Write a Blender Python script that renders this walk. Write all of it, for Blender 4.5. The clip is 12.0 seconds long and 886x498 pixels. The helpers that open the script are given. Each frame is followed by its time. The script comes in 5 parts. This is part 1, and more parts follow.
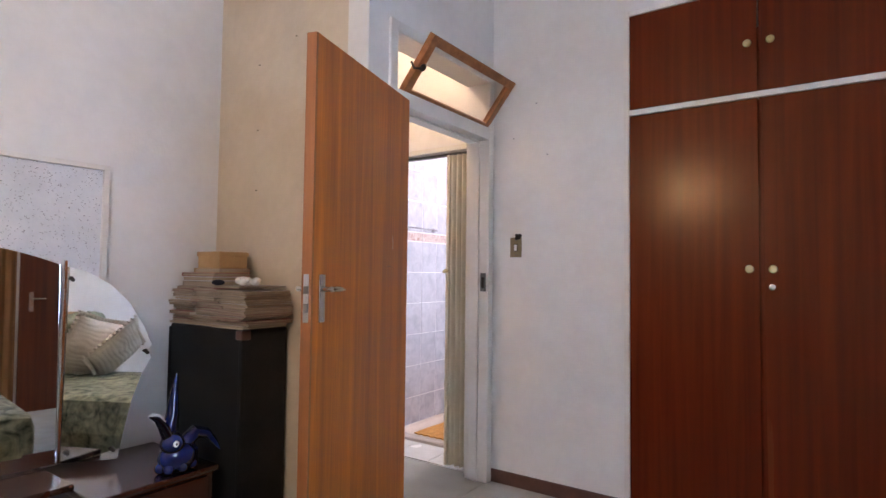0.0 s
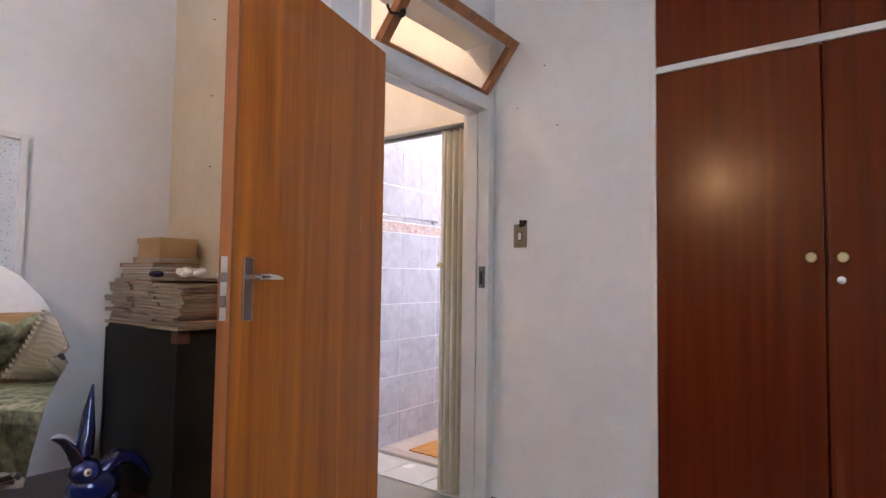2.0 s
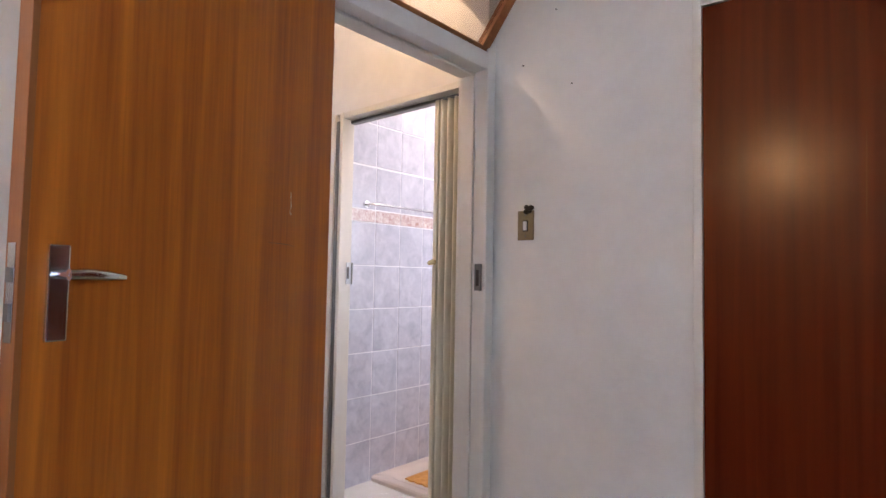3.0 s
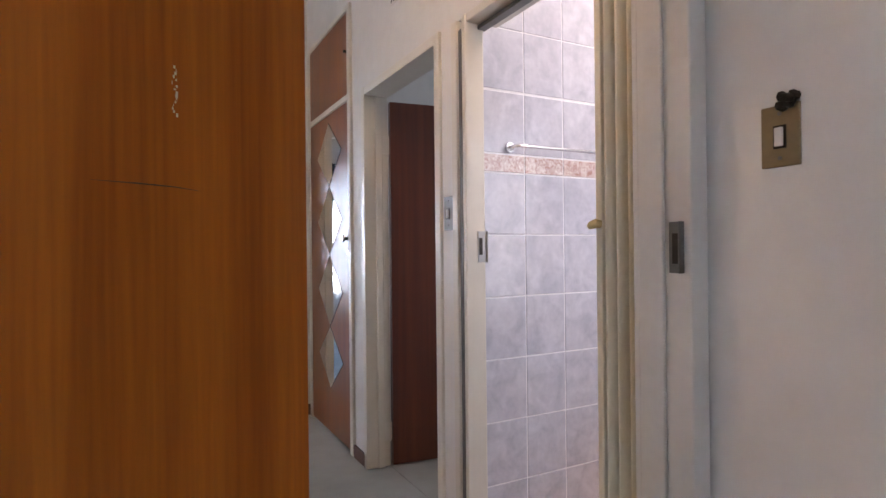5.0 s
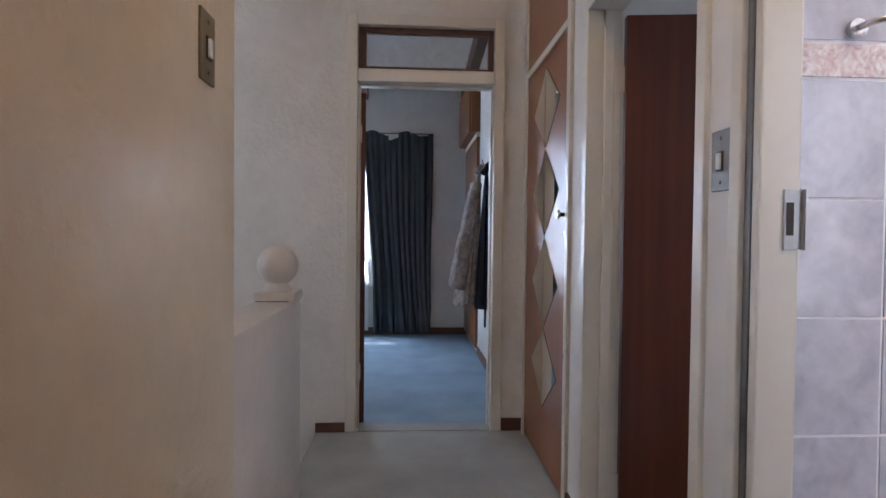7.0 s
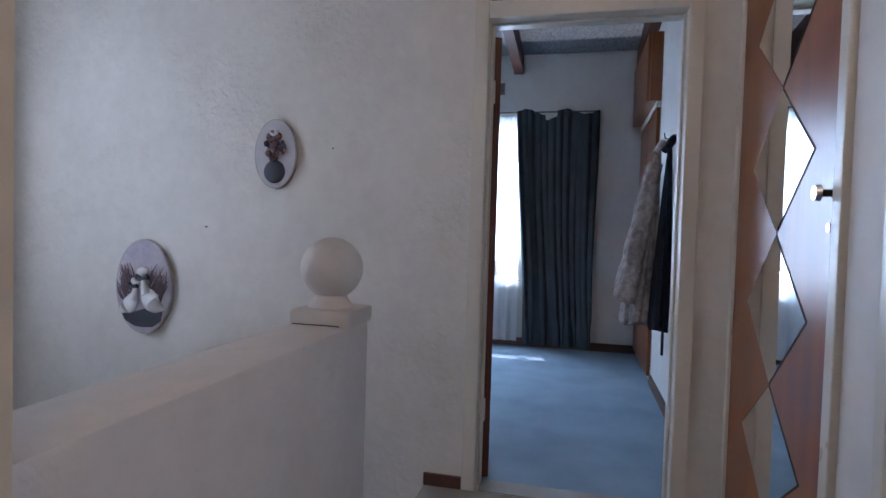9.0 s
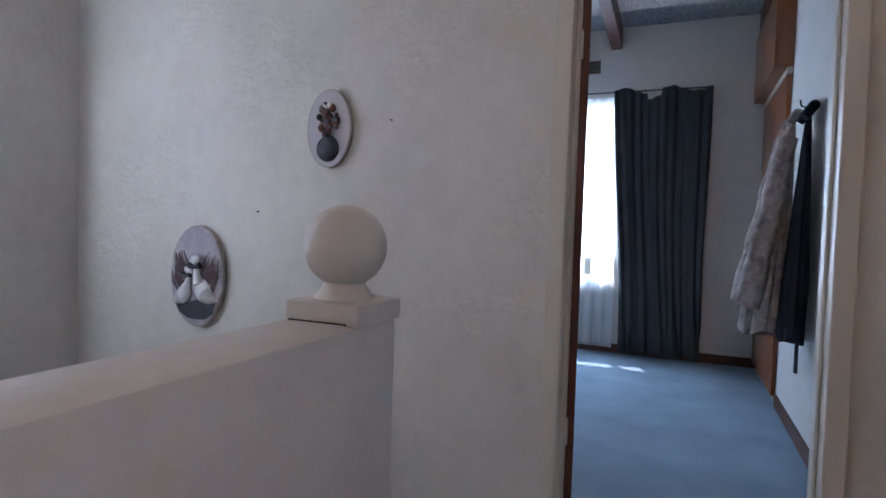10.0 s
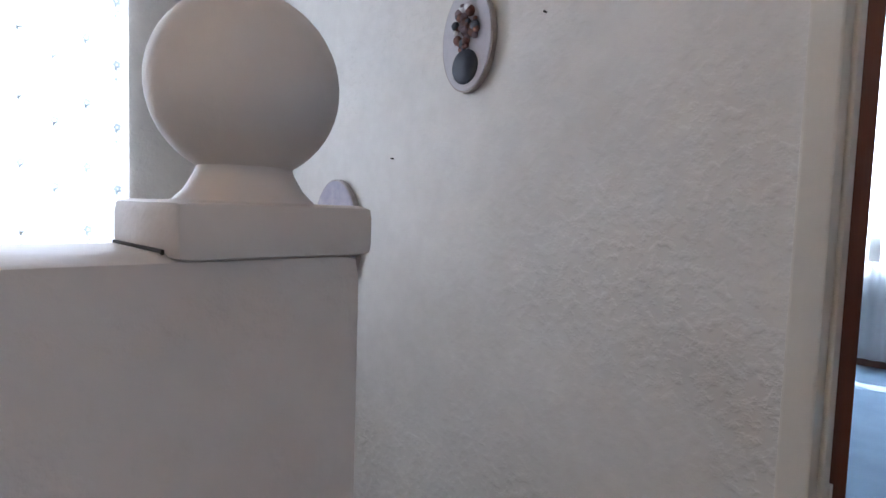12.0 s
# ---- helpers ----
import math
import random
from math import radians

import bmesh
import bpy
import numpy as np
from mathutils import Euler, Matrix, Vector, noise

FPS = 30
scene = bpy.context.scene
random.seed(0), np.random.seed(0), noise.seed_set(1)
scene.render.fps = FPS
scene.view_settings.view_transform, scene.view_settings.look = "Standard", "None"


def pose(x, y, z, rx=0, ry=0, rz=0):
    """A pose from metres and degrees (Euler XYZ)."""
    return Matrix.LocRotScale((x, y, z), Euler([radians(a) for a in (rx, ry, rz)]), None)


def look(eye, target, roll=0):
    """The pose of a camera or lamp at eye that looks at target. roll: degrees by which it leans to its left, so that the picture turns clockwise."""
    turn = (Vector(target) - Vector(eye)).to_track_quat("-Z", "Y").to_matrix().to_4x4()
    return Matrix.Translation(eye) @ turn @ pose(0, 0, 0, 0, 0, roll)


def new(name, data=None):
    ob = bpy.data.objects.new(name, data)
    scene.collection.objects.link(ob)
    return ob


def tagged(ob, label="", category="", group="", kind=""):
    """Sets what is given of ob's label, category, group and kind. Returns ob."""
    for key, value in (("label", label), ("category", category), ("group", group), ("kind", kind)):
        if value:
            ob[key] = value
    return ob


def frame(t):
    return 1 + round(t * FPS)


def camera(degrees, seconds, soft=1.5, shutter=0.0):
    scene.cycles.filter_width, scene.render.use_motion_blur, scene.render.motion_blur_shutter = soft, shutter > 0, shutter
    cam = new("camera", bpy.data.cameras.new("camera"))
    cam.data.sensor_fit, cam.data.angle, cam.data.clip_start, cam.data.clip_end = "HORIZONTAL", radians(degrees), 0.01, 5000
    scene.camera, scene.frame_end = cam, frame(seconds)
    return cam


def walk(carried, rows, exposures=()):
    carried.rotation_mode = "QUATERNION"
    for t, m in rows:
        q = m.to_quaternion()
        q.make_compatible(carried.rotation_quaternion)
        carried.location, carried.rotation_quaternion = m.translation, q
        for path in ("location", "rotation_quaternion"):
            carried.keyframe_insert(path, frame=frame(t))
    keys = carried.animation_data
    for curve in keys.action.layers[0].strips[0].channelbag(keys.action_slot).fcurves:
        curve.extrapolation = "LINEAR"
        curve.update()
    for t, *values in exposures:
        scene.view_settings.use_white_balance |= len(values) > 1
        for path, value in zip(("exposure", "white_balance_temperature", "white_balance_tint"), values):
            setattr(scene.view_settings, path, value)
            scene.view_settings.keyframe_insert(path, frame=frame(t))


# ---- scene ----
cam = camera(76.4, 12.0)
PATH = [
    (0, (0.155, -0.013, 1.233), (-0.988, 1.626, 1.321), 0.7),
    (0.5, (0.148, -0.004, 1.227), (-1.023, 1.614, 1.322), 0.8),
    (1, (0.126, 0.092, 1.213), (-1.058, 1.701, 1.312), 0.8),
    (1.5, (0.074, 0.235, 1.192), (-1.115, 1.84, 1.292), 0.8),
    (2, (-0.013, 0.482, 1.178), (-1.213, 2.079, 1.281), 0.8),
    (2.5, (-0.089, 0.751, 1.18), (-1.325, 2.32, 1.282), 0.9),
    (2.7, (-0.121, 0.882, 1.18), (-1.383, 2.431, 1.283), 1.0),
    (4.5, (-0.585, 1.724, 1.185), (-2.238, 2.849, 1.222), -0.2),
    (5, (-0.76, 1.899, 1.185), (-2.523, 2.843, 1.188), -0.6),
    (5.5, (-0.953, 2.029, 1.181), (-2.806, 2.782, 1.18), -0.2),
    (6, (-1.128, 2.136, 1.173), (-3.056, 2.666, 1.154), -0.0),
    (6.5, (-1.301, 2.224, 1.165), (-3.276, 2.538, 1.132), 0.2),
    (7, (-1.514, 2.293, 1.156), (-3.51, 2.412, 1.112), 0.6),
    (7.2, (-1.609, 2.316, 1.167), (-3.608, 2.363, 1.123), 0.3),
    (9, (-2.415, 2.382, 1.139), (-4.36, 1.921, 1.076), 1.7),
    (9.5, (-2.63, 2.374, 1.111), (-4.532, 1.759, 1.045), 1.8),
    (10, (-2.829, 2.363, 1.076), (-4.671, 1.586, 1.005), 1.9),
    (10.5, (-3.028, 2.326, 1.052), (-4.81, 1.42, 0.973), 2.0),
    (11, (-3.217, 2.286, 1.008), (-4.91, 1.224, 0.918), 2.0),
    (11.5, (-3.372, 2.273, 0.98), (-4.934, 1.029, 0.868), 2.0),
    (12, (-3.518, 2.248, 0.94), (-4.91, 0.818, 0.806), 1.9),
]
EXPOSURES = [(0, 1.46, 6250, 22), (2.5, 1.36, 6400, 22), (4.5, 1.01, 6700, 22), (5.5, 1.01, 6700, 22), (6.2, 0.95, 6350, 20), (7, 0.74, 6300, 20), (9, 0.62, 5750, 20), (10.5, 0.62, 5950, 20),
             (11.5, 1.29, 5950, 18), (12, 1.09, 6050, 18)]
walk(cam, [(t, look(eye, target, roll)) for t, eye, target, roll in PATH], EXPOSURES)

# ---- world and light ----
world = bpy.data.worlds.new("sky")
scene.world = world
world.use_nodes = True
wn = world.node_tree.nodes
sky = wn.new("ShaderNodeTexSky")
sky.sky_type, sky.sun_disc = "NISHITA", False
sky.sun_elevation, sky.sun_rotation = radians(51), radians(-120)
world.node_tree.links.new(sky.outputs[0], wn["Background"].inputs[0])
wn["Background"].inputs[1].default_value = 0.05


def sun_lamp():
    d = bpy.data.lights.new("sun", "SUN")
    d.energy, d.angle, d.color = 5.0, radians(0.5), (1, 0.95, 0.88)
    ob = new("sun", d)
    ob.matrix_world = look((-12, 3, 14), (-12 + math.cos(radians(51)) * 0.87, 3 + math.cos(radians(51)) * 0.49, 14 - math.sin(radians(51))))


def window_light(name, eye, target, w, h, energy, color):
    d = bpy.data.lights.new(name, "AREA")
    d.shape, d.size, d.size_y, d.energy, d.color = "RECTANGLE", w, h, energy, color
    new(name, d).matrix_world = look(eye, target)


def bulb_light(name, at, energy, radius, color):
    d = bpy.data.lights.new(name, "POINT")
    d.energy, d.shadow_soft_size, d.color = energy, radius, color
    new(name, d).location = at


H_BATH = 3.0
DAY = (0.72, 0.86, 1.0)
WARM = (1.0, 0.84, 0.64)
sun_lamp()
window_light("window_light_bedroom", (1.66, 0.55, 1.55), (0, 0.55, 1.45), 1.5, 1.2, 50, (0.56, 0.77, 1.0))
window_light("window_light_stair", (-3.75, -0.72, 1.55), (-3.75, 1, 1.4), 1.0, 1.7, 19.5, (0.78, 0.88, 0.97))
window_light("window_light_far_room", (-8.36, 1.1, 1.55), (-6, 1.1, 1.4), 1.5, 1.5, 94, (0.6, 0.8, 1.0))
window_light("lamp_light_bathroom", (-1.86, 3.75, H_BATH - 0.06), (-1.87, 3.75, 0), 0.5, 0.9, 12, (1.0, 0.93, 0.88))
window_light("window_light_bathroom", (-1.64, 3.76, 1.35), (-2.6, 3.76, 1.0), 0.62, 1.1, 4.3, (0.86, 0.92, 1.0))
# side room fill is added to brighten it; its true source is unknown
window_light("fill_light_side_room", (-3.38, 4.66, 1.55), (-3.38, 3, 1.5), 0.8, 1.0, 3.8, DAY)
bulb_light("bulb_light_bedroom", (-1.1, -0.35, 2.13), 16.6, 0.06, WARM)
bulb_light("bulb_light_corridor", (-1.98, 2.45, 2.72), 7.0, 0.018, (1.0, 0.74, 0.48))


# ---- materials ----
def mat(name, c1, c2, rough=0.6, scale=6.0, fine=60.0, bump=0.1, stretch=(1, 1, 1), metal=0.0, coat=0.0, spec=0.5, dist=0.0, bscale=None, fw=0.35, rnd=False, bd=0.004, patch=0.0):
    m = bpy.data.materials.new(name)
    m.use_nodes = True
    nt = m.node_tree
    n, l = nt.nodes, nt.links
    b = n["Principled BSDF"]
    tc = n.new("ShaderNodeTexCoord")
    mp = n.new("ShaderNodeMapping")
    mp.inputs["Scale"].default_value = stretch
    l.new(tc.outputs["Object"], mp.inputs[0])
    if rnd:
        oi, vm = n.new("ShaderNodeObjectInfo"), n.new("ShaderNodeVectorMath")
        vm.operation = "SCALE"
        vm.inputs[0].default_value = (37, 19, 53)
        l.new(oi.outputs["Random"], vm.inputs["Scale"])
        l.new(vm.outputs[0], mp.inputs["Location"])
    t1 = n.new("ShaderNodeTexNoise")
    t1.inputs["Scale"].default_value, t1.inputs["Detail"].default_value, t1.inputs["Distortion"].default_value = scale, 5, dist
    t2 = n.new("ShaderNodeTexNoise")
    t2.inputs["Scale"].default_value, t2.inputs["Detail"].default_value = fine, 4
    l.new(mp.outputs[0], t1.inputs[0])
    l.new(mp.outputs[0], t2.inputs[0])
    add = n.new("ShaderNodeMath")
    add.operation = "MULTIPLY_ADD"
    add.inputs[1].default_value = fw
    l.new(t2.outputs[0], add.inputs[0])
    l.new(t1.outputs[0], add.inputs[2])
    rp = n.new("ShaderNodeMapRange")
    rp.inputs[1].default_value, rp.inputs[2].default_value = 0.28 + fw * 0.5, 0.72 + fw * 0.5
    l.new(add.outputs[0], rp.inputs[0])
    cm = n.new("ShaderNodeMix")
    cm.data_type = "RGBA"
    cm.inputs[6].default_value, cm.inputs[7].default_value = (*c1, 1), (*c2, 1)
    l.new(rp.outputs[0], cm.inputs[0])
    l.new(cm.outputs[2], b.inputs["Base Color"])
    rr = n.new("ShaderNodeMapRange")
    rr.inputs[3].default_value, rr.inputs[4].default_value = max(rough - 0.07, 0.02), min(rough + 0.08, 1)
    l.new(t1.outputs[0], rr.inputs[0])
    l.new(rr.outputs[0], b.inputs["Roughness"])
    b.inputs["Metallic"].default_value = metal
    b.inputs["Coat Weight"].default_value, b.inputs["Coat Roughness"].default_value = coat, 0.2
    b.inputs["Specular IOR Level"].default_value = spec
    if bump:
        bt = t2
        if bscale:
            bt = n.new("ShaderNodeTexNoise")
            bt.inputs["Scale"].default_value, bt.inputs["Detail"].default_value = bscale, 6
            l.new(tc.outputs["Object"], bt.inputs[0])
        bp = n.new("ShaderNodeBump")
        bp.inputs["Strength"].default_value, bp.inputs["Distance"].default_value = bump, bd
        h = bt.outputs[0]
        if patch:
            big, mr, mu = n.new("ShaderNodeTexNoise"), n.new("ShaderNodeMapRange"), n.new("ShaderNodeMath")
            big.inputs["Scale"].default_value = patch
            mr.inputs[1].default_value, mr.inputs[2].default_value, mr.inputs[3].default_value = 0.47, 0.66, 0.22
            mu.operation = "MULTIPLY"
            l.new(tc.outputs["Object"], big.inputs[0])
            l.new(big.outputs[0], mr.inputs[0])
            sm = n.new("ShaderNodeMapRange")
            sm.interpolation_type = "SMOOTHSTEP"
            sm.inputs[1].default_value, sm.inputs[2].default_value = 0.42, 0.68
            l.new(h, sm.inputs[0])
            l.new(mr.outputs[0], mu.inputs[0])
            l.new(sm.outputs[0], mu.inputs[1])
            h = mu.outputs[0]
        l.new(h, bp.inputs["Height"])
        l.new(bp.outputs[0], b.inputs["Normal"])
    return m


def glass(name):
    m = bpy.data.materials.new(name)
    m.use_nodes = True
    b = m.node_tree.nodes["Principled BSDF"]
    b.inputs["Transmission Weight"].default_value, b.inputs["Roughness"].default_value, b.inputs["IOR"].default_value = 1, 0.02, 1.3
    return m


def sheer(name, c):
    m = bpy.data.materials.new(name)
    m.use_nodes = True
    n, l = m.node_tree.nodes, m.node_tree.links
    out = n["Material Output"]
    d, t, mx = n.new("ShaderNodeBsdfDiffuse"), n.new("ShaderNodeBsdfTranslucent"), n.new("ShaderNodeMixShader")
    d.inputs[0].default_value, t.inputs[0].default_value = (*c, 1), (*c, 1)
    mx.inputs[0].default_value = 0.6
    tc, w = n.new("ShaderNodeTexCoord"), n.new("ShaderNodeTexNoise")
    w.inputs["Scale"].default_value = 220
    l.new(tc.outputs["Object"], w.inputs[0])
    bp = n.new("ShaderNodeBump")
    bp.inputs["Strength"].default_value = 0.2
    l.new(w.outputs[0], bp.inputs["Height"])
    l.new(bp.outputs[0], d.inputs["Normal"])
    l.new(d.outputs[0], mx.inputs[1])
    l.new(t.outputs[0], mx.inputs[2])
    l.new(mx.outputs[0], out.inputs[0])
    return m


def glow(name, c, strength):
    m = bpy.data.materials.new(name)
    m.use_nodes = True
    b = m.node_tree.nodes["Principled BSDF"]
    b.inputs["Emission Color"].default_value, b.inputs["Emission Strength"].default_value = (*c, 1), strength
    return m


GRAIN_Z = (14, 14, 0.5)
M_WALL = mat("white_plaster", (0.66, 0.635, 0.595), (0.76, 0.735, 0.695), 0.6, 2.2, 18, 0.14, bscale=42, patch=1.8)
M_ROUGH_WALL = mat("rough_plaster", (0.63, 0.60, 0.55), (0.75, 0.72, 0.67), 0.5, 2.0, 16, 0.46, bscale=36, bd=0.006, patch=1.3)
M_CREAM_WALL = mat("cream_gloss_plaster", (0.56, 0.455, 0.32), (0.66, 0.55, 0.41), 0.34, 2.5, 18, 0.24, bscale=38, bd=0.005, patch=2.2)
M_PAINT = mat("cream_gloss_paint", (0.65, 0.61, 0.53), (0.70, 0.66, 0.58), 0.30, 4, 40, 0.02, bscale=60)
M_WHITE_PAINT = mat("white_gloss_paint", (0.66, 0.625, 0.565), (0.75, 0.715, 0.655), 0.32, 4, 40, 0.02, bscale=60)
M_CARPET = mat("grey_carpet", (0.30, 0.295, 0.265), (0.41, 0.405, 0.37), 0.95, 3, 240, 0.9, bscale=260)
# grey carpet again; the blue of the window light is put into its colour
M_CARPET_FAR = mat("daylit_grey_carpet", (0.20, 0.29, 0.37), (0.28, 0.39, 0.48), 0.95, 3, 240, 0.9, bscale=260)
M_LEAF = mat("orange_veneer", (0.32, 0.076, 0.009), (0.62, 0.172, 0.018), 0.34, 0.9, 9, 0.05, GRAIN_Z, coat=0.1, dist=0.8, fw=0.4, spec=0.35)
M_LEAF_EDGE = mat("leaf_edging", (0.23, 0.072, 0.018), (0.33, 0.11, 0.03), 0.4, 2, 10, 0.06, GRAIN_Z)
M_WARDROBE = mat("mahogany_veneer", (0.080, 0.0100, 0.0033), (0.132, 0.0190, 0.0056), 0.23, 1.2, 10, 0.06, (22, 22, 0.6), coat=0.0, dist=0.5, fw=0.12, spec=0.32)
# orange specular tint puts the warm lamp colour into the highlight
M_WARDROBE.node_tree.nodes["Principled BSDF"].inputs["Specular Tint"].default_value = (1.0, 0.66, 0.36, 1)
M_REDDOOR = mat("red_brown_veneer", (0.075, 0.015, 0.005), (0.15, 0.034, 0.010), 0.32, 1.4, 12, 0.04, GRAIN_Z, coat=0.2, fw=0.15)
M_CUPBOARD = mat("orange_brown_veneer", (0.20, 0.055, 0.012), (0.32, 0.10, 0.024), 0.3, 1.4, 12, 0.04, GRAIN_Z, coat=0.15, fw=0.15)
M_SKIRT = mat("brown_skirting_paint", (0.085, 0.035, 0.022), (0.13, 0.055, 0.035), 0.45, 4, 40, 0.1)
M_DARKWOOD = mat("dark_dresser_wood", (0.025, 0.008, 0.005), (0.05, 0.016, 0.009), 0.2, 2.5, 14, 0.04, (2, 14, 14), coat=0.5)
M_FRAMEWOOD = mat("varnished_sash_wood", (0.22, 0.075, 0.02), (0.36, 0.14, 0.045), 0.35, 4, 25, 0.1, (6, 6, 6))
M_BLACK = mat("black_trunk_leathercloth", (0.006, 0.006, 0.007), (0.018, 0.017, 0.017), 0.5, 6, 90, 0.3, bscale=120, spec=0.2)
M_METAL = mat("brushed_chrome", (0.55, 0.55, 0.56), (0.7, 0.7, 0.7), 0.22, 8, 60, 0.02, metal=1.0)
M_DULLMETAL = mat("dull_steel", (0.14, 0.135, 0.125), (0.22, 0.21, 0.195), 0.42, 8, 60, 0.05, metal=0.6)
M_BRASS = mat("old_brass_plate", (0.20, 0.155, 0.09), (0.29, 0.23, 0.14), 0.45, 8, 60, 0.05, metal=0.6)
M_KNOB = mat("cream_knob", (0.55, 0.42, 0.20), (0.68, 0.55, 0.30), 0.25, 10, 40, 0.02)
M_TILE = mat("marbled_blue_grey_tile", (0.42, 0.42, 0.485), (0.61, 0.605, 0.66), 0.14, 10, 50, 0.03, dist=0.9, rnd=True)
M_BORDER = mat("rose_border_tile", (0.42, 0.24, 0.20), (0.76, 0.70, 0.67), 0.16, 40, 80, 0.05, dist=1.5, rnd=True)
M_GROUT = mat("white_grout", (0.78, 0.77, 0.78), (0.86, 0.85, 0.86), 0.7, 20, 90, 0.2)
M_TRAY = mat("pale_pink_tray", (0.62, 0.52, 0.46), (0.70, 0.60, 0.54), 0.2, 3, 20, 0.02)
M_MAT = mat("orange_bath_mat", (0.50, 0.22, 0.05), (0.66, 0.33, 0.09), 0.9, 30, 120, 0.6)
M_FLOORTILE = mat("white_floor_tile", (0.66, 0.64, 0.60), (0.75, 0.73, 0.70), 0.25, 5, 30, 0.03, rnd=True)
M_ACCORDION = mat("cream_vinyl", (0.70, 0.63, 0.47), (0.78, 0.72, 0.57), 0.4, 3, 60, 0.05, (4, 4, 1))
M_GLASS = glass("clear_glass")
M_MIRROR = bpy.data.materials.new("silver_mirror")
M_MIRROR.use_nodes = True
mb = M_MIRROR.node_tree.nodes["Principled BSDF"]
mb.inputs["Base Color"].default_value = (0.82, 0.83, 0.83, 1)
mb.inputs["Metallic"].default_value, mb.inputs["Roughness"].default_value = 1.0, 0.015
M_CURTAIN = mat("dark_grey_green_curtain", (0.036, 0.046, 0.053), (0.064, 0.080, 0.090), 0.85, 5, 160, 0.4, (3, 3, 0.7))
M_BROWNCURTAIN = mat("brown_curtain_cloth", (0.24, 0.12, 0.045), (0.36, 0.19, 0.08), 0.85, 5, 160, 0.4, (3, 3, 0.7))
M_NET = sheer("white_net", (0.85, 0.86, 0.88))
M_BEAM = mat("dark_beam_wood", (0.06, 0.02, 0.012), (0.11, 0.04, 0.022), 0.5, 3, 14, 0.1, (1, 10, 10))
M_CEIL = mat("white_ceiling_paint", (0.68, 0.67, 0.65), (0.76, 0.75, 0.73), 0.8, 3, 40, 0.2)
M_STRAW = mat("grey_strawboard_ceiling", (0.16, 0.17, 0.18), (0.42, 0.43, 0.44), 0.9, 9, 45, 1.0, (2, 5, 1), dist=1.5)
M_BOARD = mat("speckled_board", (0.60, 0.61, 0.62), (0.72, 0.72, 0.72), 0.6, 8, 50, 0.2)
M_BLUE = mat("cobalt_glaze", (0.003, 0.006, 0.046), (0.006, 0.016, 0.10), 0.1, 6, 30, 0.02, coat=0.4)
M_NAVYGLAZE = mat("black_blue_glaze", (0.004, 0.005, 0.012), (0.008, 0.010, 0.03), 0.12, 6, 30, 0.02, coat=0.4)
M_WHITEGLAZE = mat("white_glaze", (0.7, 0.7, 0.7), (0.8, 0.8, 0.8), 0.15, 6, 30, 0)
M_PAPER = mat("yellowed_paper", (0.22, 0.16, 0.105), (0.52, 0.44, 0.34), 0.85, 5, 200, 0.5, (1, 1, 60))
M_COVER = mat("faded_cover", (0.19, 0.15, 0.115), (0.40, 0.34, 0.28), 0.6, 7, 50, 0.1)
M_REDCOVER = mat("dull_red_cover", (0.22, 0.07, 0.055), (0.33, 0.13, 0.10), 0.6, 7, 50, 0.1)
M_TANBOX = mat("tan_book_cloth", (0.36, 0.21, 0.085), (0.46, 0.29, 0.13), 0.7, 8, 120, 0.3)
M_BALUSTER = mat("painted_plaster_rail", (0.575, 0.52, 0.47), (0.675, 0.62, 0.57), 0.42, 3, 25, 0.4, bscale=22, bd=0.005, patch=3.0)
M_COAT = mat("pale_patterned_cloth", (0.24, 0.20, 0.19), (0.66, 0.58, 0.53), 0.9, 16, 60, 0.5, dist=0.6, fw=0.15)
M_NAVY = mat("navy_towelling", (0.008, 0.010, 0.022), (0.02, 0.024, 0.045), 0.95, 9, 120, 0.8)
M_BED = mat("green_floral_cotton", (0.02, 0.034, 0.016), (0.40, 0.40, 0.27), 0.85, 9, 30, 0.1, dist=1.2)
M_PILLOW = mat("cream_frilled_cotton", (0.62, 0.55, 0.46), (0.76, 0.70, 0.62), 0.9, 5, 60, 0.7, (1, 5, 1))
M_SCREWDARK = mat("dark_iron", (0.03, 0.025, 0.02), (0.06, 0.05, 0.04), 0.5, 10, 60, 0.1, metal=0.7)


# ---- mesh helpers ----
def box(bm, x0, x1, y0, y1, z0, z1, bevel=0.0):
    vs = [bm.verts.new((x, y, z)) for x in (x0, x1) for y in (y0, y1) for z in (z0, z1)]
    fs = [bm.faces.new([vs[i] for i in f]) for f in ((0, 1, 3, 2), (4, 6, 7, 5), (0, 4, 5, 1), (2, 3, 7, 6), (0, 2, 6, 4), (1, 5, 7, 3))]
    if bevel:
        es = list({e for f in fs for e in f.edges})
        bmesh.ops.bevel(bm, geom=es, offset=bevel, segments=2, profile=0.6, affect="EDGES")
    return vs


def boxes(*rows, bevel=0.0):
    bm = bmesh.new()
    for r in rows:
        box(bm, *r, bevel=bevel)
    return bm


def cylinder(bm, a, b, r, r2=None, seg=14):
    a, b = Vector(a), Vector(b)
    m = Matrix.Translation((a + b) / 2) @ (b - a).to_track_quat("Z", "Y").to_matrix().to_4x4()
    bmesh.ops.create_cone(bm, cap_ends=True, segments=seg, radius1=r, radius2=r if r2 is None else r2, depth=(b - a).length, matrix=m)


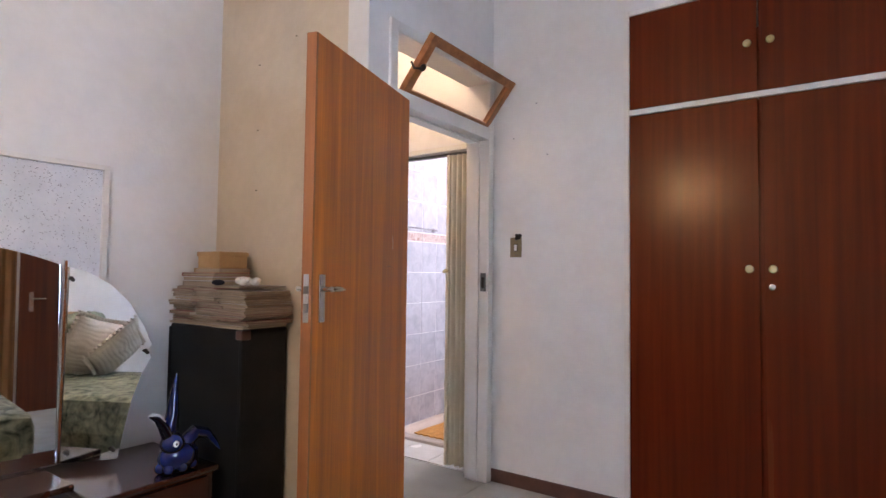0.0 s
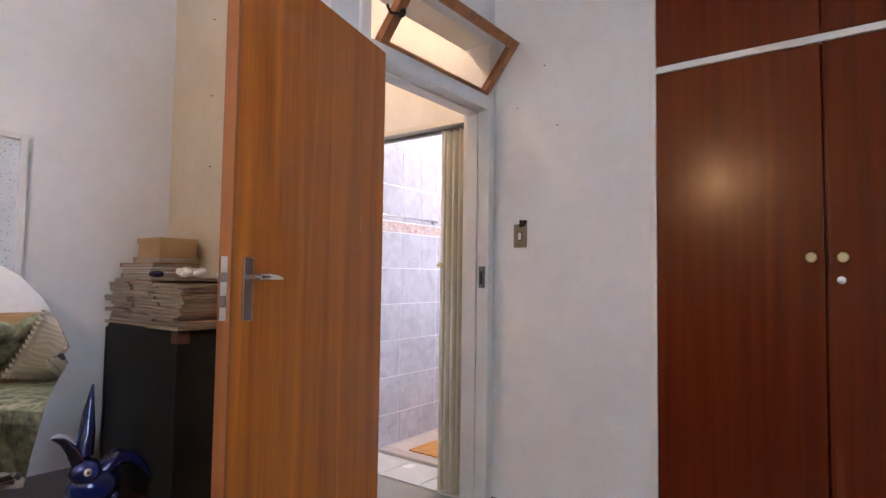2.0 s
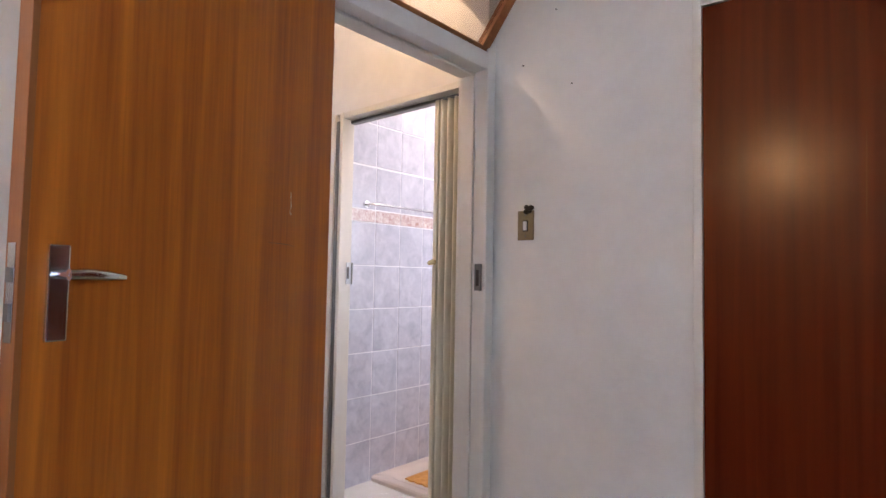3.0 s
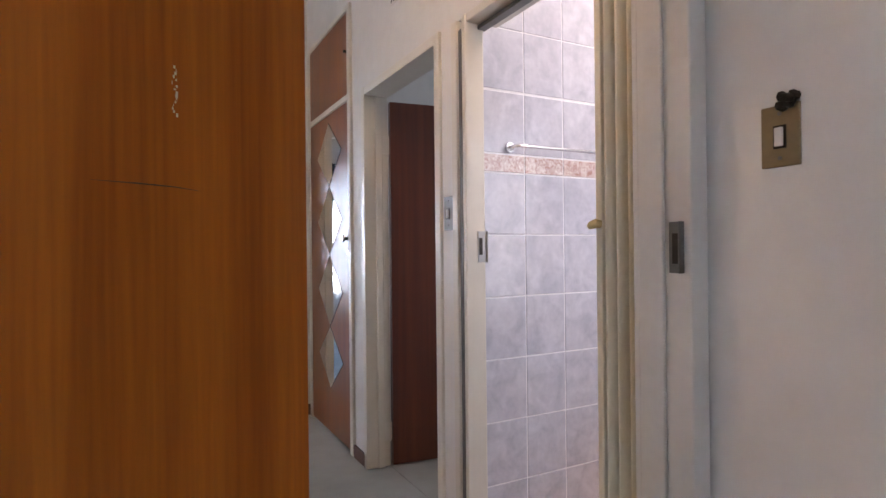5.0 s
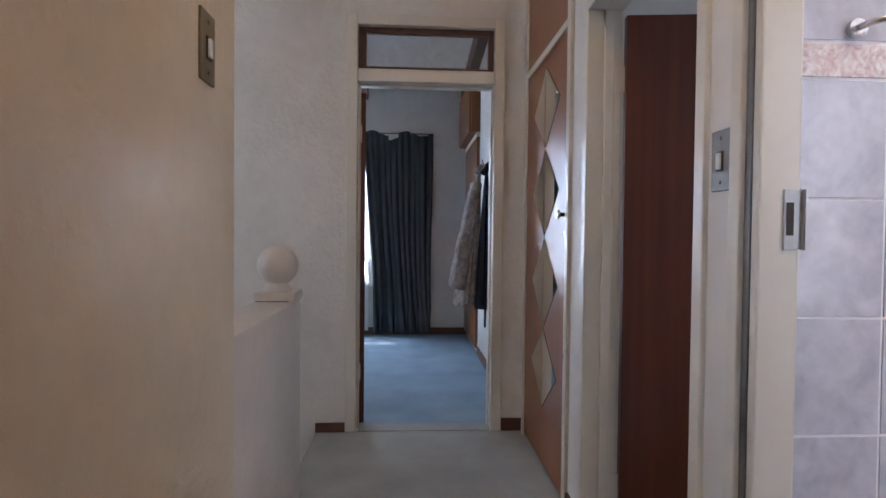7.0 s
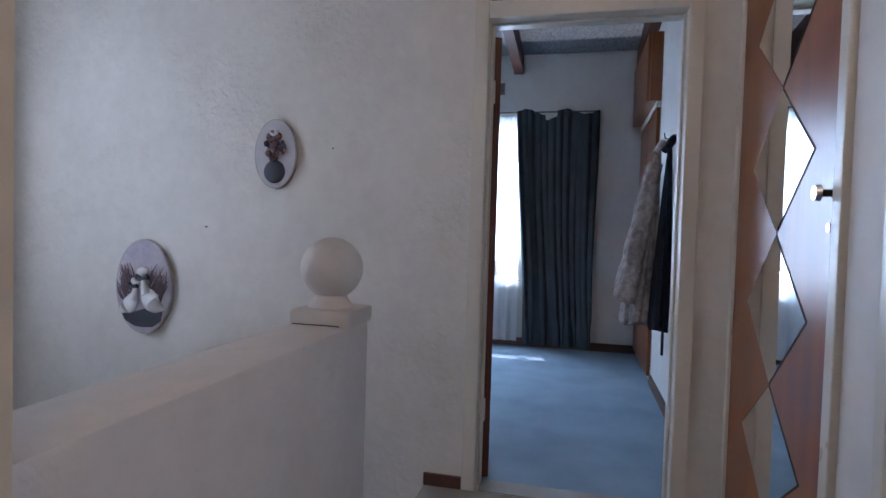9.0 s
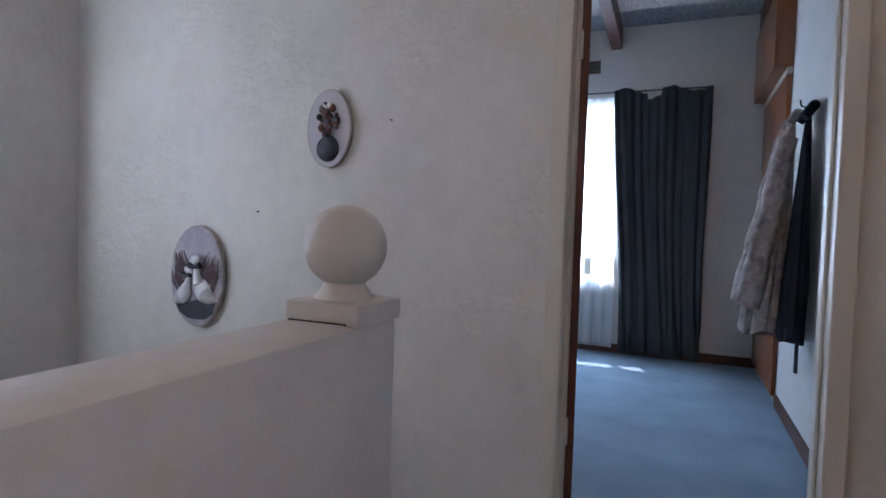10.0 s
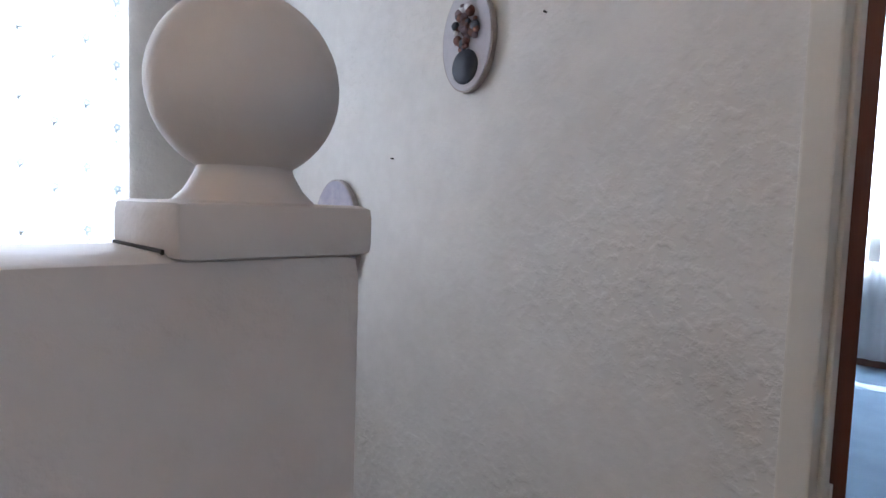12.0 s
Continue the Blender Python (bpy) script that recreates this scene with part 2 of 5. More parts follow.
def lathe(bm, profile, at, seg=32, axis=None):
    m = Matrix.Translation(at) @ (axis or Matrix())
    rings = []
    for r, z in profile:
        rings.append([bm.verts.new(m @ Vector((r * math.cos(2 * math.pi * i / seg), r * math.sin(2 * math.pi * i / seg), z))) for i in range(seg)])
    for p, q in zip(rings, rings[1:]):
        for i in range(seg):
            bm.faces.new((p[i], p[(i + 1) % seg], q[(i + 1) % seg], q[i]))
    bm.faces.new(list(reversed(rings[0])))
    bm.faces.new(rings[-1])


def tube(bm, pts, r, seg=10):
    pts = [Vector(p) for p in pts]
    rings = []
    for i, p in enumerate(pts):
        d = (pts[min(i + 1, len(pts) - 1)] - pts[max(i - 1, 0)]).normalized()
        m = d.to_track_quat("Z", "Y").to_matrix()
        rr = r[i] if isinstance(r, (list, tuple)) else r
        rings.append([bm.verts.new(p + m @ Vector((rr * math.cos(2 * math.pi * k / seg), rr * math.sin(2 * math.pi * k / seg), 0))) for k in range(seg)])
    for p, q in zip(rings, rings[1:]):
        for k in range(seg):
            bm.faces.new((p[k], p[(k + 1) % seg], q[(k + 1) % seg], q[k]))
    bm.faces.new(list(reversed(rings[0])))
    bm.faces.new(rings[-1])


def mesh_of(name, bm, material, smooth=False):
    bmesh.ops.recalc_face_normals(bm, faces=bm.faces)
    me = bpy.data.meshes.new(name)
    bm.to_mesh(me)
    bm.free()
    me.materials.append(material)
    if smooth:
        for p in me.polygons:
            p.use_smooth = True
        me.set_sharp_from_angle(angle=radians(40))
    return me


def setting(name, bm, material, label="", category="", smooth=False):
    return tagged(new(name, mesh_of(name, bm, material, smooth)), label, category, kind="structure")


def thing(name, label, category, at, group=""):
    ob = new(name)
    ob.location = at
    ob.empty_display_size = 0.1
    return tagged(ob, label, category, group)


def part(name, bm, material, parent, label="", smooth=False):
    ob = new(name, mesh_of(name, bm, material, smooth))
    ob.parent = parent
    ob.matrix_parent_inverse = Matrix() if parent.parent else parent.matrix_basis.inverted()
    return tagged(ob, label)


def solid(name, bm, material, label, category, smooth=False, group=""):
    return tagged(new(name, mesh_of(name, bm, material, smooth)), label, category, group)


def wall(name, axis, a0, a1, t0, t1, z0, z1, holes, material, label):
    """A wall along x or y from a0 to a1, between t0 and t1 across, with holes (a, a, z, z) through it."""
    A = sorted({a0, a1, *[v for h in holes for v in h[:2]]})
    Z = sorted({z0, z1, *[v for h in holes for v in h[2:]]})
    full = {}
    for i in range(len(A) - 1):
        for k in range(len(Z) - 1):
            ca, cz = (A[i] + A[i + 1]) / 2, (Z[k] + Z[k + 1]) / 2
            full[i, k] = not any(h[0] < ca < h[1] and h[2] < cz < h[3] for h in holes)
    bm = bmesh.new()
    pt = (lambda a, t, z: (a, t, z)) if axis == "x" else (lambda a, t, z: (t, a, z))
    def quad(*ps):
        bm.faces.new([bm.verts.new(pt(*p)) for p in ps])
    for (i, k), on in full.items():
        if not on:
            continue
        p, q, r, s = A[i], A[i + 1], Z[k], Z[k + 1]
        for t in (t0, t1):
            quad((p, t, r), (q, t, r), (q, t, s), (p, t, s))
        if not full.get((i - 1, k)):
            quad((p, t0, r), (p, t1, r), (p, t1, s), (p, t0, s))
        if not full.get((i + 1, k)):
            quad((q, t0, r), (q, t1, r), (q, t1, s), (q, t0, s))
        if not full.get((i, k - 1)):
            quad((p, t0, r), (q, t0, r), (q, t1, r), (p, t1, r))
        if not full.get((i, k + 1)):
            quad((p, t0, s), (q, t0, s), (q, t1, s), (p, t1, s))
    bmesh.ops.remove_doubles(bm, verts=bm.verts, dist=0.0005)
    return setting(name, bm, material, label, "wall")


# ---- structure ----
H = 3.0
YW = 2.977          # the long wall with wardrobe, bathroom door, second door and hall cupboard
XD = -1.565         # bedroom face of the door wall
XF = -4.84          # end wall of the corridor
setting("floor_bedroom", boxes((-2.8, 1.75, -1.3, 3.07, -0.12, 0.0)), M_CARPET, "worn grey carpet on the bedroom floor", "floor")
setting("floor_corridor", boxes((XF - 0.12, XD - 0.13, 1.75, 3.1, -0.124, -0.004)), M_CARPET, "worn grey carpet in the corridor", "floor")
setting("floor_far_room", boxes((-8.3, XF - 0.12, -0.7, 3.1, -0.12, 0.0)), M_CARPET_FAR, "grey carpet in the far bedroom, tinted blue for daylight", "floor")
setting("floor_second_room", boxes((-4.0, -2.645, 3.1, 4.6, -0.12, 0.0)), M_CARPET, "grey carpet in the side room", "floor")
setting("floor_stair_bottom", boxes((XF, -2.7, -0.7, 1.75, -1.6, -1.5)), M_CARPET, "dim stair landing floor", "floor")
wall("wall_wardrobe", "x", XD - 0.13, 1.75, YW, YW + 0.62, 0, H, [(-0.758, 1.60, 0.06, 2.62)], M_WALL, "white plastered bedroom wall with wardrobe recess")
wall("wall_corridor_long", "x", XF, XD - 0.13, YW, YW + 0.11, 0, H,
     [(-2.628, -1.715, 0, 2.06), (-3.685, -2.77, 0, 2.07), (-4.79, -3.86, 0.0, 2.62)], M_WALL, "white plastered corridor wall with door openings")
wall("wall_bedroom_door", "y", 1.845, YW, XD - 0.13, XD, 0, H, [(1.985, 2.965, 0, 2.45)], M_WALL, "white wall holding the bedroom door frame")
wall("wall_partition", "x", -2.812, XD - 0.13, 1.845, 1.897, -1.5, H, [], M_CREAM_WALL, "cream painted partition between bedroom and corridor")
wall("wall_bedroom_left", "y", -1.3, 1.845, -2.812, -2.69, -1.5, H, [], M_WALL, "white plastered bedroom wall behind the dresser")
wall("wall_bedroom_back", "x", -2.69, 1.75, -1.3, -1.2, 0, H, [], M_WALL, "plain white bedroom back wall")
wall("wall_bedroom_window", "y", -1.2, 3.6, 1.62, 1.75, 0, H, [(-0.2, 1.3, 0.95, 2.15)], M_WALL, "white bedroom wall with the window")
wall("wall_end", "y", -0.7, YW + 0.11, XF - 0.12, XF, -1.5, H + 0.4, [(1.922, 2.847, 0, 2.445)], M_ROUGH_WALL, "rough white plastered end wall of the corridor and stairwell")
wall("wall_stair_window", "x", XF, -2.75, -0.72, -0.6, -1.5, H, [(-4.28, -3.2, 0.55, 2.45)], M_ROUGH_WALL, "white stairwell wall with a tall window")
wall("wall_far_room_window", "y", -0.7, 3.1, -8.28, -8.16, 0, 3.4, [(0.3, 1.85, 0.66, 2.25)], M_WALL, "white far bedroom wall with a window")
wall("wall_far_room_right", "x", -8.16, XF - 0.12, 2.975, 3.1, 0, 3.4, [(-8.13, -7.02, 0.05, 2.72)], M_WALL, "white far bedroom wall with a built-in cupboard")
wall("wall_far_room_left", "x", -8.16, XF - 0.12, -0.82, -0.7, 0, 3.4, [], M_WALL, "plain white far bedroom wall")
wall("wall_second_left", "y", YW + 0.11, 4.6, -4.1, -4.0, 0, H, [], M_WALL, "plain white side room wall")
# back wall opening is added for the side room fill
wall("wall_second_back", "x", -4.1, -2.645, 4.6, 4.7, 0, H, [(-3.8, -2.95, 1.0, 2.1)], M_WALL, "plain side room wall with an added opening")
wall("wall_bathroom_left", "y", YW + 0.11, 4.6, -2.745, -2.6475, 0, H, [], M_GROUT, "bathroom wall bedded for tiles")
wall("wall_bathroom_right", "y", YW + 0.11, 4.45, -1.695, -1.6, 0, H, [(3.43, 4.09, 0.78, 1.92)], M_WALL, "plain white bathroom wall")
wall("wall_bathroom_back", "x", -2.657, -1.6, 4.30, 4.45, 0, H, [], M_GROUT, "plain bathroom back wall")
setting("ceiling_bedroom", boxes((-2.8, 1.75, -1.3, 3.6, H, H + 0.08)), M_CEIL, "plain white bedroom ceiling", "ceiling")
setting("ceiling_corridor", boxes((XF, XD - 0.13, -0.72, YW + 0.11, H + 0.004, H + 0.084)), M_CEIL, "plain white corridor ceiling", "ceiling")
setting("ceiling_bathroom", boxes((-4.1, -1.6, YW + 0.11, 4.7, H + 0.002, H + 0.08)), M_CEIL, "plain white bathroom ceiling", "ceiling")
bm = bmesh.new()
vs = [bm.verts.new(p) for p in ((-8.16, -0.7, 2.935), (XF - 0.12, -0.7, 3.25), (XF - 0.12, 3.0, 3.25), (-8.16, 3.0, 2.935))]
f = bm.faces.new(vs)
bmesh.ops.solidify(bm, geom=[f], thickness=-0.06)
setting("ceiling_far_room", bm, M_STRAW, "grey textured strawboard ceiling", "ceiling")
for yb in (0.58, 1.755, 2.93):
    b = boxes((-8.16, XF - 0.125, yb - 0.045, yb + 0.045, -0.19, 0.0))
    for v in b.verts:
        v.co.z += 2.935 + (v.co.x + 8.16) / 3.2 * 0.315
    solid("ceiling_beam", b, M_BEAM, "dark stained wooden ceiling beam", "beam", group="ceiling beams")


def frame_x(name, x0, x1, y0, y1, ztop, w, label, head=None, proud=0.014, mat_=None):
    """A door frame in a wall along x: two jambs and a head (and a transom at head)."""
    rows = [(x0, x0 + w, y0 - proud, y1 + proud, 0, ztop), (x1 - w, x1, y0 - proud, y1 + proud, 0, ztop), (x0 + w, x1 - w, y0 - proud, y1 + proud, ztop - w, ztop),
            (x0 + w, x0 + w + 0.012, y0 + 0.05, y1 - 0.02, 0, ztop - w), (x1 - w - 0.012, x1 - w, y0 + 0.05, y1 - 0.02, 0, ztop - w)]
    return tagged(setting(name, boxes(*rows, bevel=0.005), mat_ or M_PAINT, label, "door frame"))


def frame_y(name, y0, y1, x0, x1, ztop, w, transom, label, mat_):
    p = 0.014
    rows = [(x0 - p, x1 + p, y0, y0 + w, 0, ztop), (x0 - p, x1 + p, y1 - w, y1, 0, ztop), (x0 - p, x1 + p, y0 + w, y1 - w, ztop - w, ztop),
            (x0 - p, x1 + p, y0 + w, y1 - w, transom, transom + 0.075),
            (x0 + 0.01, x1 - 0.05, y0 + w, y0 + w + 0.012, 0, transom), (x0 + 0.01, x1 - 0.05, y1 - w - 0.012, y1 - w, 0, transom), (x0 + 0.01, x1 - 0.05, y0 + w + 0.012, y1 - w - 0.012, transom - 0.012, transom)]
    return setting(name, boxes(*rows, bevel=0.006), mat_, label, "door frame")


frame_y("door_frame_bedroom", 1.985, 2.965, XD - 0.13, XD, 2.45, 0.055, 2.045, "white painted bedroom door frame with open fanlight", M_WHITE_PAINT)
frame_y("door_frame_far", 1.922, 2.847, XF - 0.12, XF, 2.445, 0.062, 2.055, "cream painted door frame with a fanlight pane", M_PAINT)
frame_x("door_frame_second", -3.685, -2.77, YW, YW + 0.11, 2.07, 0.045, "cream painted frame of the side room door")
setting("door_frame_bathroom", boxes((-2.664, -2.624, YW - 0.016, YW + 0.004, 0, 2.06), (-2.575, -2.552, YW - 0.020, 3.040, 0, 2.06), (-2.628, -2.577, YW + 0.020, 3.036, 0, 2.06), (-1.748, -1.715, YW - 0.014, 3.101, 0, 2.06), (-2.552, -1.748, YW - 0.014, 3.101, 2.027, 2.06), bevel=0.005), M_PAINT, "cream painted bathroom door frame", "door frame")
setting("trim_door_channel", boxes((-2.622, -2.578, YW - 0.006, YW + 0.018, 0.01, 2.02), (-2.605, -2.595, YW - 0.010, YW - 0.004, 0.01, 2.02), bevel=0.002), M_DULLMETAL, "grey metal channel that receives the folding door", "trim")
# skirting
setting("baseboard_bedroom", boxes((XD, -0.758, YW - 0.015, YW, 0, 0.075), bevel=0.004), M_SKIRT, "brown painted skirting board", "baseboard")
setting("baseboard_end", boxes((XF, XF + 0.015, 1.75, 1.922, 0, 0.055), (XF, XF + 0.015, 2.847, YW, 0, 0.075), bevel=0.003), M_SKIRT, "brown painted skirting board", "baseboard")
setting("baseboard_far_room", boxes((-8.16, -8.145, -0.7, 2.975, 0, 0.08), (-7.0, XF - 0.12, 2.96, 2.975, 0, 0.08), bevel=0.003), M_SKIRT, "brown painted skirting board", "baseboard")
setting("baseboard_corridor", boxes((-3.86, -3.665, YW - 0.014, YW, 0, 0.07), bevel=0.003), M_SKIRT, "dark skirting board", "baseboard")
setting("trim_threshold", boxes((XD - 0.13, XD, 2.04, 2.91, -0.004, 0.003), bevel=0.001), M_CARPET, "worn carpet strip in the doorway", "threshold")
setting("trim_threshold_far", boxes((XF - 0.12, XF, 1.995, 2.785, -0.004, 0.003), bevel=0.001), M_CARPET, "worn grey carpet strip in the doorway", "threshold")

# ---- stair half wall with ball newel ----
bm = boxes((-3.805, -2.812, 1.700, 1.862, -1.5, 0.905), bevel=0.024)
setting("wall_half_stair", bm, M_BALUSTER, "white painted plaster half wall along the stairs", "half wall", True)
newel = thing("newel_post", "white painted newel with a round ball top on the half wall", "newel post", (-3.725, 1.785, 0.905))
part("cap", boxes((-3.808, -3.648, 1.712, 1.867, 0.900, 0.942), bevel=0.010), M_BALUSTER, newel, "", True)
prof = [(0.062, 0), (0.060, 0.006), (0.048, 0.018), (0.040, 0.032), (0.037, 0.042)]
R, zc = 0.0775, 0.104
prof += [(R * math.sin(a), zc - R * math.cos(a)) for a in [radians(d) for d in range(30, 178, 7)]]
part("crack", boxes((-3.6485, -3.6465, 1.722, 1.842, 0.9035, 0.9075)), M_SCREWDARK, newel, "dark crack under the cap")
bm = bmesh.new()
lathe(bm, prof, (-3.732, 1.784, 0.934), 48)
part("ball", bm, M_BALUSTER, newel, "turned ball on a waisted neck", smooth=True)


def door_leaf(name, label, hinge, lock, z0, z1, thick, material, edge, side):
    """A flush leaf from its hinge line to its lock edge in plan; thick grows to the given side (+1 left of the way)."""
    h, k = Vector((*hinge, 0)), Vector((*lock, 0))
    u = (k - h).normalized()
    n = Vector((-u.y, u.x, 0)) * side
    L = (k - h).length
    m = Matrix(((u.x, n.x, 0, h.x), (u.y, n.y, 0, h.y), (0, 0, 1, 0), (0, 0, 0, 1)))
    ob = thing(name, label, "door", (h.x, h.y, z0))
    def p(nm, bm, mt, lab="", sm=False, under=None):
        bmesh.ops.transform(bm, matrix=m, verts=bm.verts)
        return part(nm, bm, mt, under or ob, lab, sm)
    p("panel", boxes((0, L - 0.012, 0, thick, z0, z1), bevel=0.001), material)
    p("edging", boxes((L - 0.012, L, 0, thick, z0, z1), bevel=0.001), edge)
    return ob, p, L


leaf, put, L = door_leaf("door_bedroom", "open flush orange-brown veneered wooden door with lever handle", (-1.525, 2.098), (-1.310, 1.307), 0.008, 2.07, -0.04, M_LEAF, M_LEAF_EDGE, 1)
put("lock_plate", boxes((L, L + 0.002, -0.031, -0.009, 1.060, 1.226), bevel=0.0008), M_METAL, "steel lock plate")
for zz, hh in ((1.172, 0.025), (1.11, 0.03)):
    put("latch", boxes((L + 0.002, L + 0.006, -0.027, -0.013, zz - hh / 2, zz + hh / 2)), M_DULLMETAL)
for s, o in ((1, 0.0), (-1, -0.04)):
    bm = boxes((L - 0.078, L - 0.042, min(o, o + s * 0.008), max(o, o + s * 0.008), 1.058, 1.226), bevel=0.003)
    plate = put("handle_plate", bm, M_METAL, "chrome handle plate")
    bm = bmesh.new()
    cylinder(bm, (L - 0.060, o + s * 0.006, 1.174), (L - 0.060, o + s * 0.05, 1.174), 0.009)
    tube(bm, [(L - 0.052, o + s * 0.048, 1.174), (L - 0.08, o + s * 0.05, 1.175), (L - 0.12, o + s * 0.046, 1.173), (L - 0.160, o + s * 0.036, 1.170)], [0.010, 0.011, 0.010, 0.006])
    put("lever", bm, M_METAL, "chrome lever", True, plate)
for zz in (0.25, 1.80):
    put("hinge", boxes((-0.012, 0.0, -0.048, -0.006, zz, zz + 0.1), bevel=0.002), M_WHITE_PAINT)


# ---- shared small things ----
def ellipsoid(bm, at, rx, ry, rz, seg=20, rings=12, power=1.0, rot=None):
    m = Matrix.Translation(at) @ (rot or Matrix())
    sp = lambda v: math.copysign(abs(v) ** power, v)
    rows = []
    for j in range(1, rings):
        a = math.pi * j / rings
        rows.append([bm.verts.new(m @ Vector((rx * sp(math.sin(a)) * sp(math.cos(2 * math.pi * i / seg)), ry * sp(math.sin(a)) * sp(math.sin(2 * math.pi * i / seg)), rz * sp(math.cos(a))))) for i in range(seg)])
    top, bot = bm.verts.new(m @ Vector((0, 0, rz))), bm.verts.new(m @ Vector((0, 0, -rz)))
    for p, q in zip(rows, rows[1:]):
        for i in range(seg):
            bm.faces.new((p[i], p[(i + 1) % seg], q[(i + 1) % seg], q[i]))
    for i in range(seg):
        bm.faces.new((top, rows[0][(i + 1) % seg], rows[0][i]))
        bm.faces.new((bot, rows[-1][i], rows[-1][(i + 1) % seg]))


def drape(pts_of, n, levels, thick=0.0):
    """A closed lofted skin: pts_of(i / n, level) gives the outline."""
    bm = bmesh.new()
    rings = [[bm.verts.new(pts_of(i / n, k)) for i in range(n)] for k in levels]
    for p, q in zip(rings, rings[1:]):
        for i in range(n):
            bm.faces.new((p[i], p[(i + 1) % n], q[(i + 1) % n], q[i]))
    bm.faces.new(rings[0])
    bm.faces.new(list(reversed(rings[-1])))
    return bm


def sheet(fn, nu, nv, thick):
    bm = bmesh.new()
    g = [[bm.verts.new(fn(i / nu, j / nv)) for j in range(nv + 1)] for i in range(nu + 1)]
    for i in range(nu):
        for j in range(nv):
            bm.faces.new((g[i][j], g[i + 1][j], g[i + 1][j + 1], g[i][j + 1]))
    if thick:
        bmesh.ops.recalc_face_normals(bm, faces=bm.faces)
        bmesh.ops.solidify(bm, geom=bm.faces[:], thickness=thick)
    return bm


def prism(outline, d, to):
    """A plate of thickness d from a closed outline of (a, z); to(a, depth, z) sets it in the world."""
    bm = bmesh.new()
    f = [bm.verts.new(to(a, 0, z)) for a, z in outline]
    b = [bm.verts.new(to(a, d, z)) for a, z in outline]
    bm.faces.new(f)
    bm.faces.new(list(reversed(b)))
    n = len(f)
    for i in range(n):
        bm.faces.new((f[i], f[(i + 1) % n], b[(i + 1) % n], b[i]))
    return bm


def light_switch(name, label, at, n, w=0.085, h=0.14, material=None):
    """A wall switch centred at a place on a wall that faces n (+1 or -1 along y)."""
    x, y, z = at
    sw = thing(name, label, "switch", at)
    yy = lambda a, b: (min(y + n * a, y + n * b), max(y + n * a, y + n * b))
    part("plate", boxes((x - w / 2, x + w / 2, *yy(0.0, 0.006), z - h / 2, z + h / 2), bevel=0.0025), material or M_BRASS, sw)
    part("recess", boxes((x - 0.012, x + 0.012, *yy(0.005, 0.008), z - 0.024, z + 0.02)), M_SCREWDARK, sw, "dark rocker surround")
    part("rocker", boxes((x - 0.008, x + 0.008, *yy(0.007, 0.013), z - 0.020, z + 0.016), bevel=0.002), M_WHITEGLAZE, sw, "white rocker")
    for dz in (-h * 0.36, h * 0.36):
        bm = bmesh.new()
        cylinder(bm, (x, y + n * 0.005, z + dz), (x, y + n * 0.008, z + dz), 0.004, seg=10)
        part("screw", bm, M_DULLMETAL, sw)
    return sw


def knob(bm, at, n, r):
    lathe(bm, [(r * 0.45, 0), (r * 0.42, r * 0.6), (r * 0.9, r * 0.9), (r, r * 1.3), (r * 0.8, r * 1.75), (r * 0.3, r * 1.95)], at, 20, Matrix.Rotation(radians(90 if n < 0 else -90), 4, "X"))


# ---- bedroom: wardrobe ----
XW0 = -0.758
ward_frame = [(XW0, XW0 + 0.028, YW - 0.016, YW + 0.03, 0.0, 2.645), (1.572, 1.60, YW - 0.016, YW + 0.03, 0.0, 2.645), (XW0 + 0.028, 1.572, YW - 0.016, YW + 0.03, 2.618, 2.645),
              (XW0 + 0.028, 1.572, YW - 0.016, YW + 0.03, 2.080, 2.108), (XW0 + 0.028, 1.572, YW + 0.004, YW + 0.03, 0.0, 0.06), (0.468, 0.493, YW - 0.014, YW + 0.03, 0.06, 2.080)]
setting("trim_wardrobe", boxes(*ward_frame, bevel=0.003), M_WHITE_PAINT, "white painted wardrobe surround", "trim")
setting("wall_wardrobe_lining", boxes((XW0, 1.6, YW + 0.5, YW + 0.52, 0.06, 2.62)), M_WARDROBE, "dark back of the wardrobe", "wall")


def wardrobe_unit(x0, x1, z0, z1, knobs, label):
    w = thing("wardrobe", label, "wardrobe", ((x0 + x1) / 2, YW, z0), "built-in wardrobe units")
    mid = (x0 + x1) / 2
    for a, b, s in ((x0, mid - 0.002, 1), (mid + 0.002, x1, -1)):
        d = part("door", boxes((a + 0.002, b, YW - 0.010, YW + 0.010, z0 + 0.003, z1 - 0.003), bevel=0.002), M_WARDROBE, w)
        kx = mid - 0.041 if s == 1 else mid + 0.054
        bm = bmesh.new()
        knob(bm, (kx, YW - 0.010, knobs), -1, 0.019)
        part("knob", bm, M_KNOB, d, "cream knob", True)
        hx = x0 - 0.004 if s == 1 else x1 + 0.004
        for hz in (z0 + 0.22, z1 - 0.25):
            bm = bmesh.new()
            cylinder(bm, (hx, YW - 0.016, hz - 0.035), (hx, YW - 0.016, hz + 0.035), 0.005, seg=8)
            part("hinge", bm, M_WHITE_PAINT, d)
    bead = part("cover_bead", boxes((mid + 0.004, mid + 0.018, YW - 0.014, YW - 0.008, z0 + 0.003, z1 - 0.003), bevel=0.002), M_WARDROBE, w)
    return w


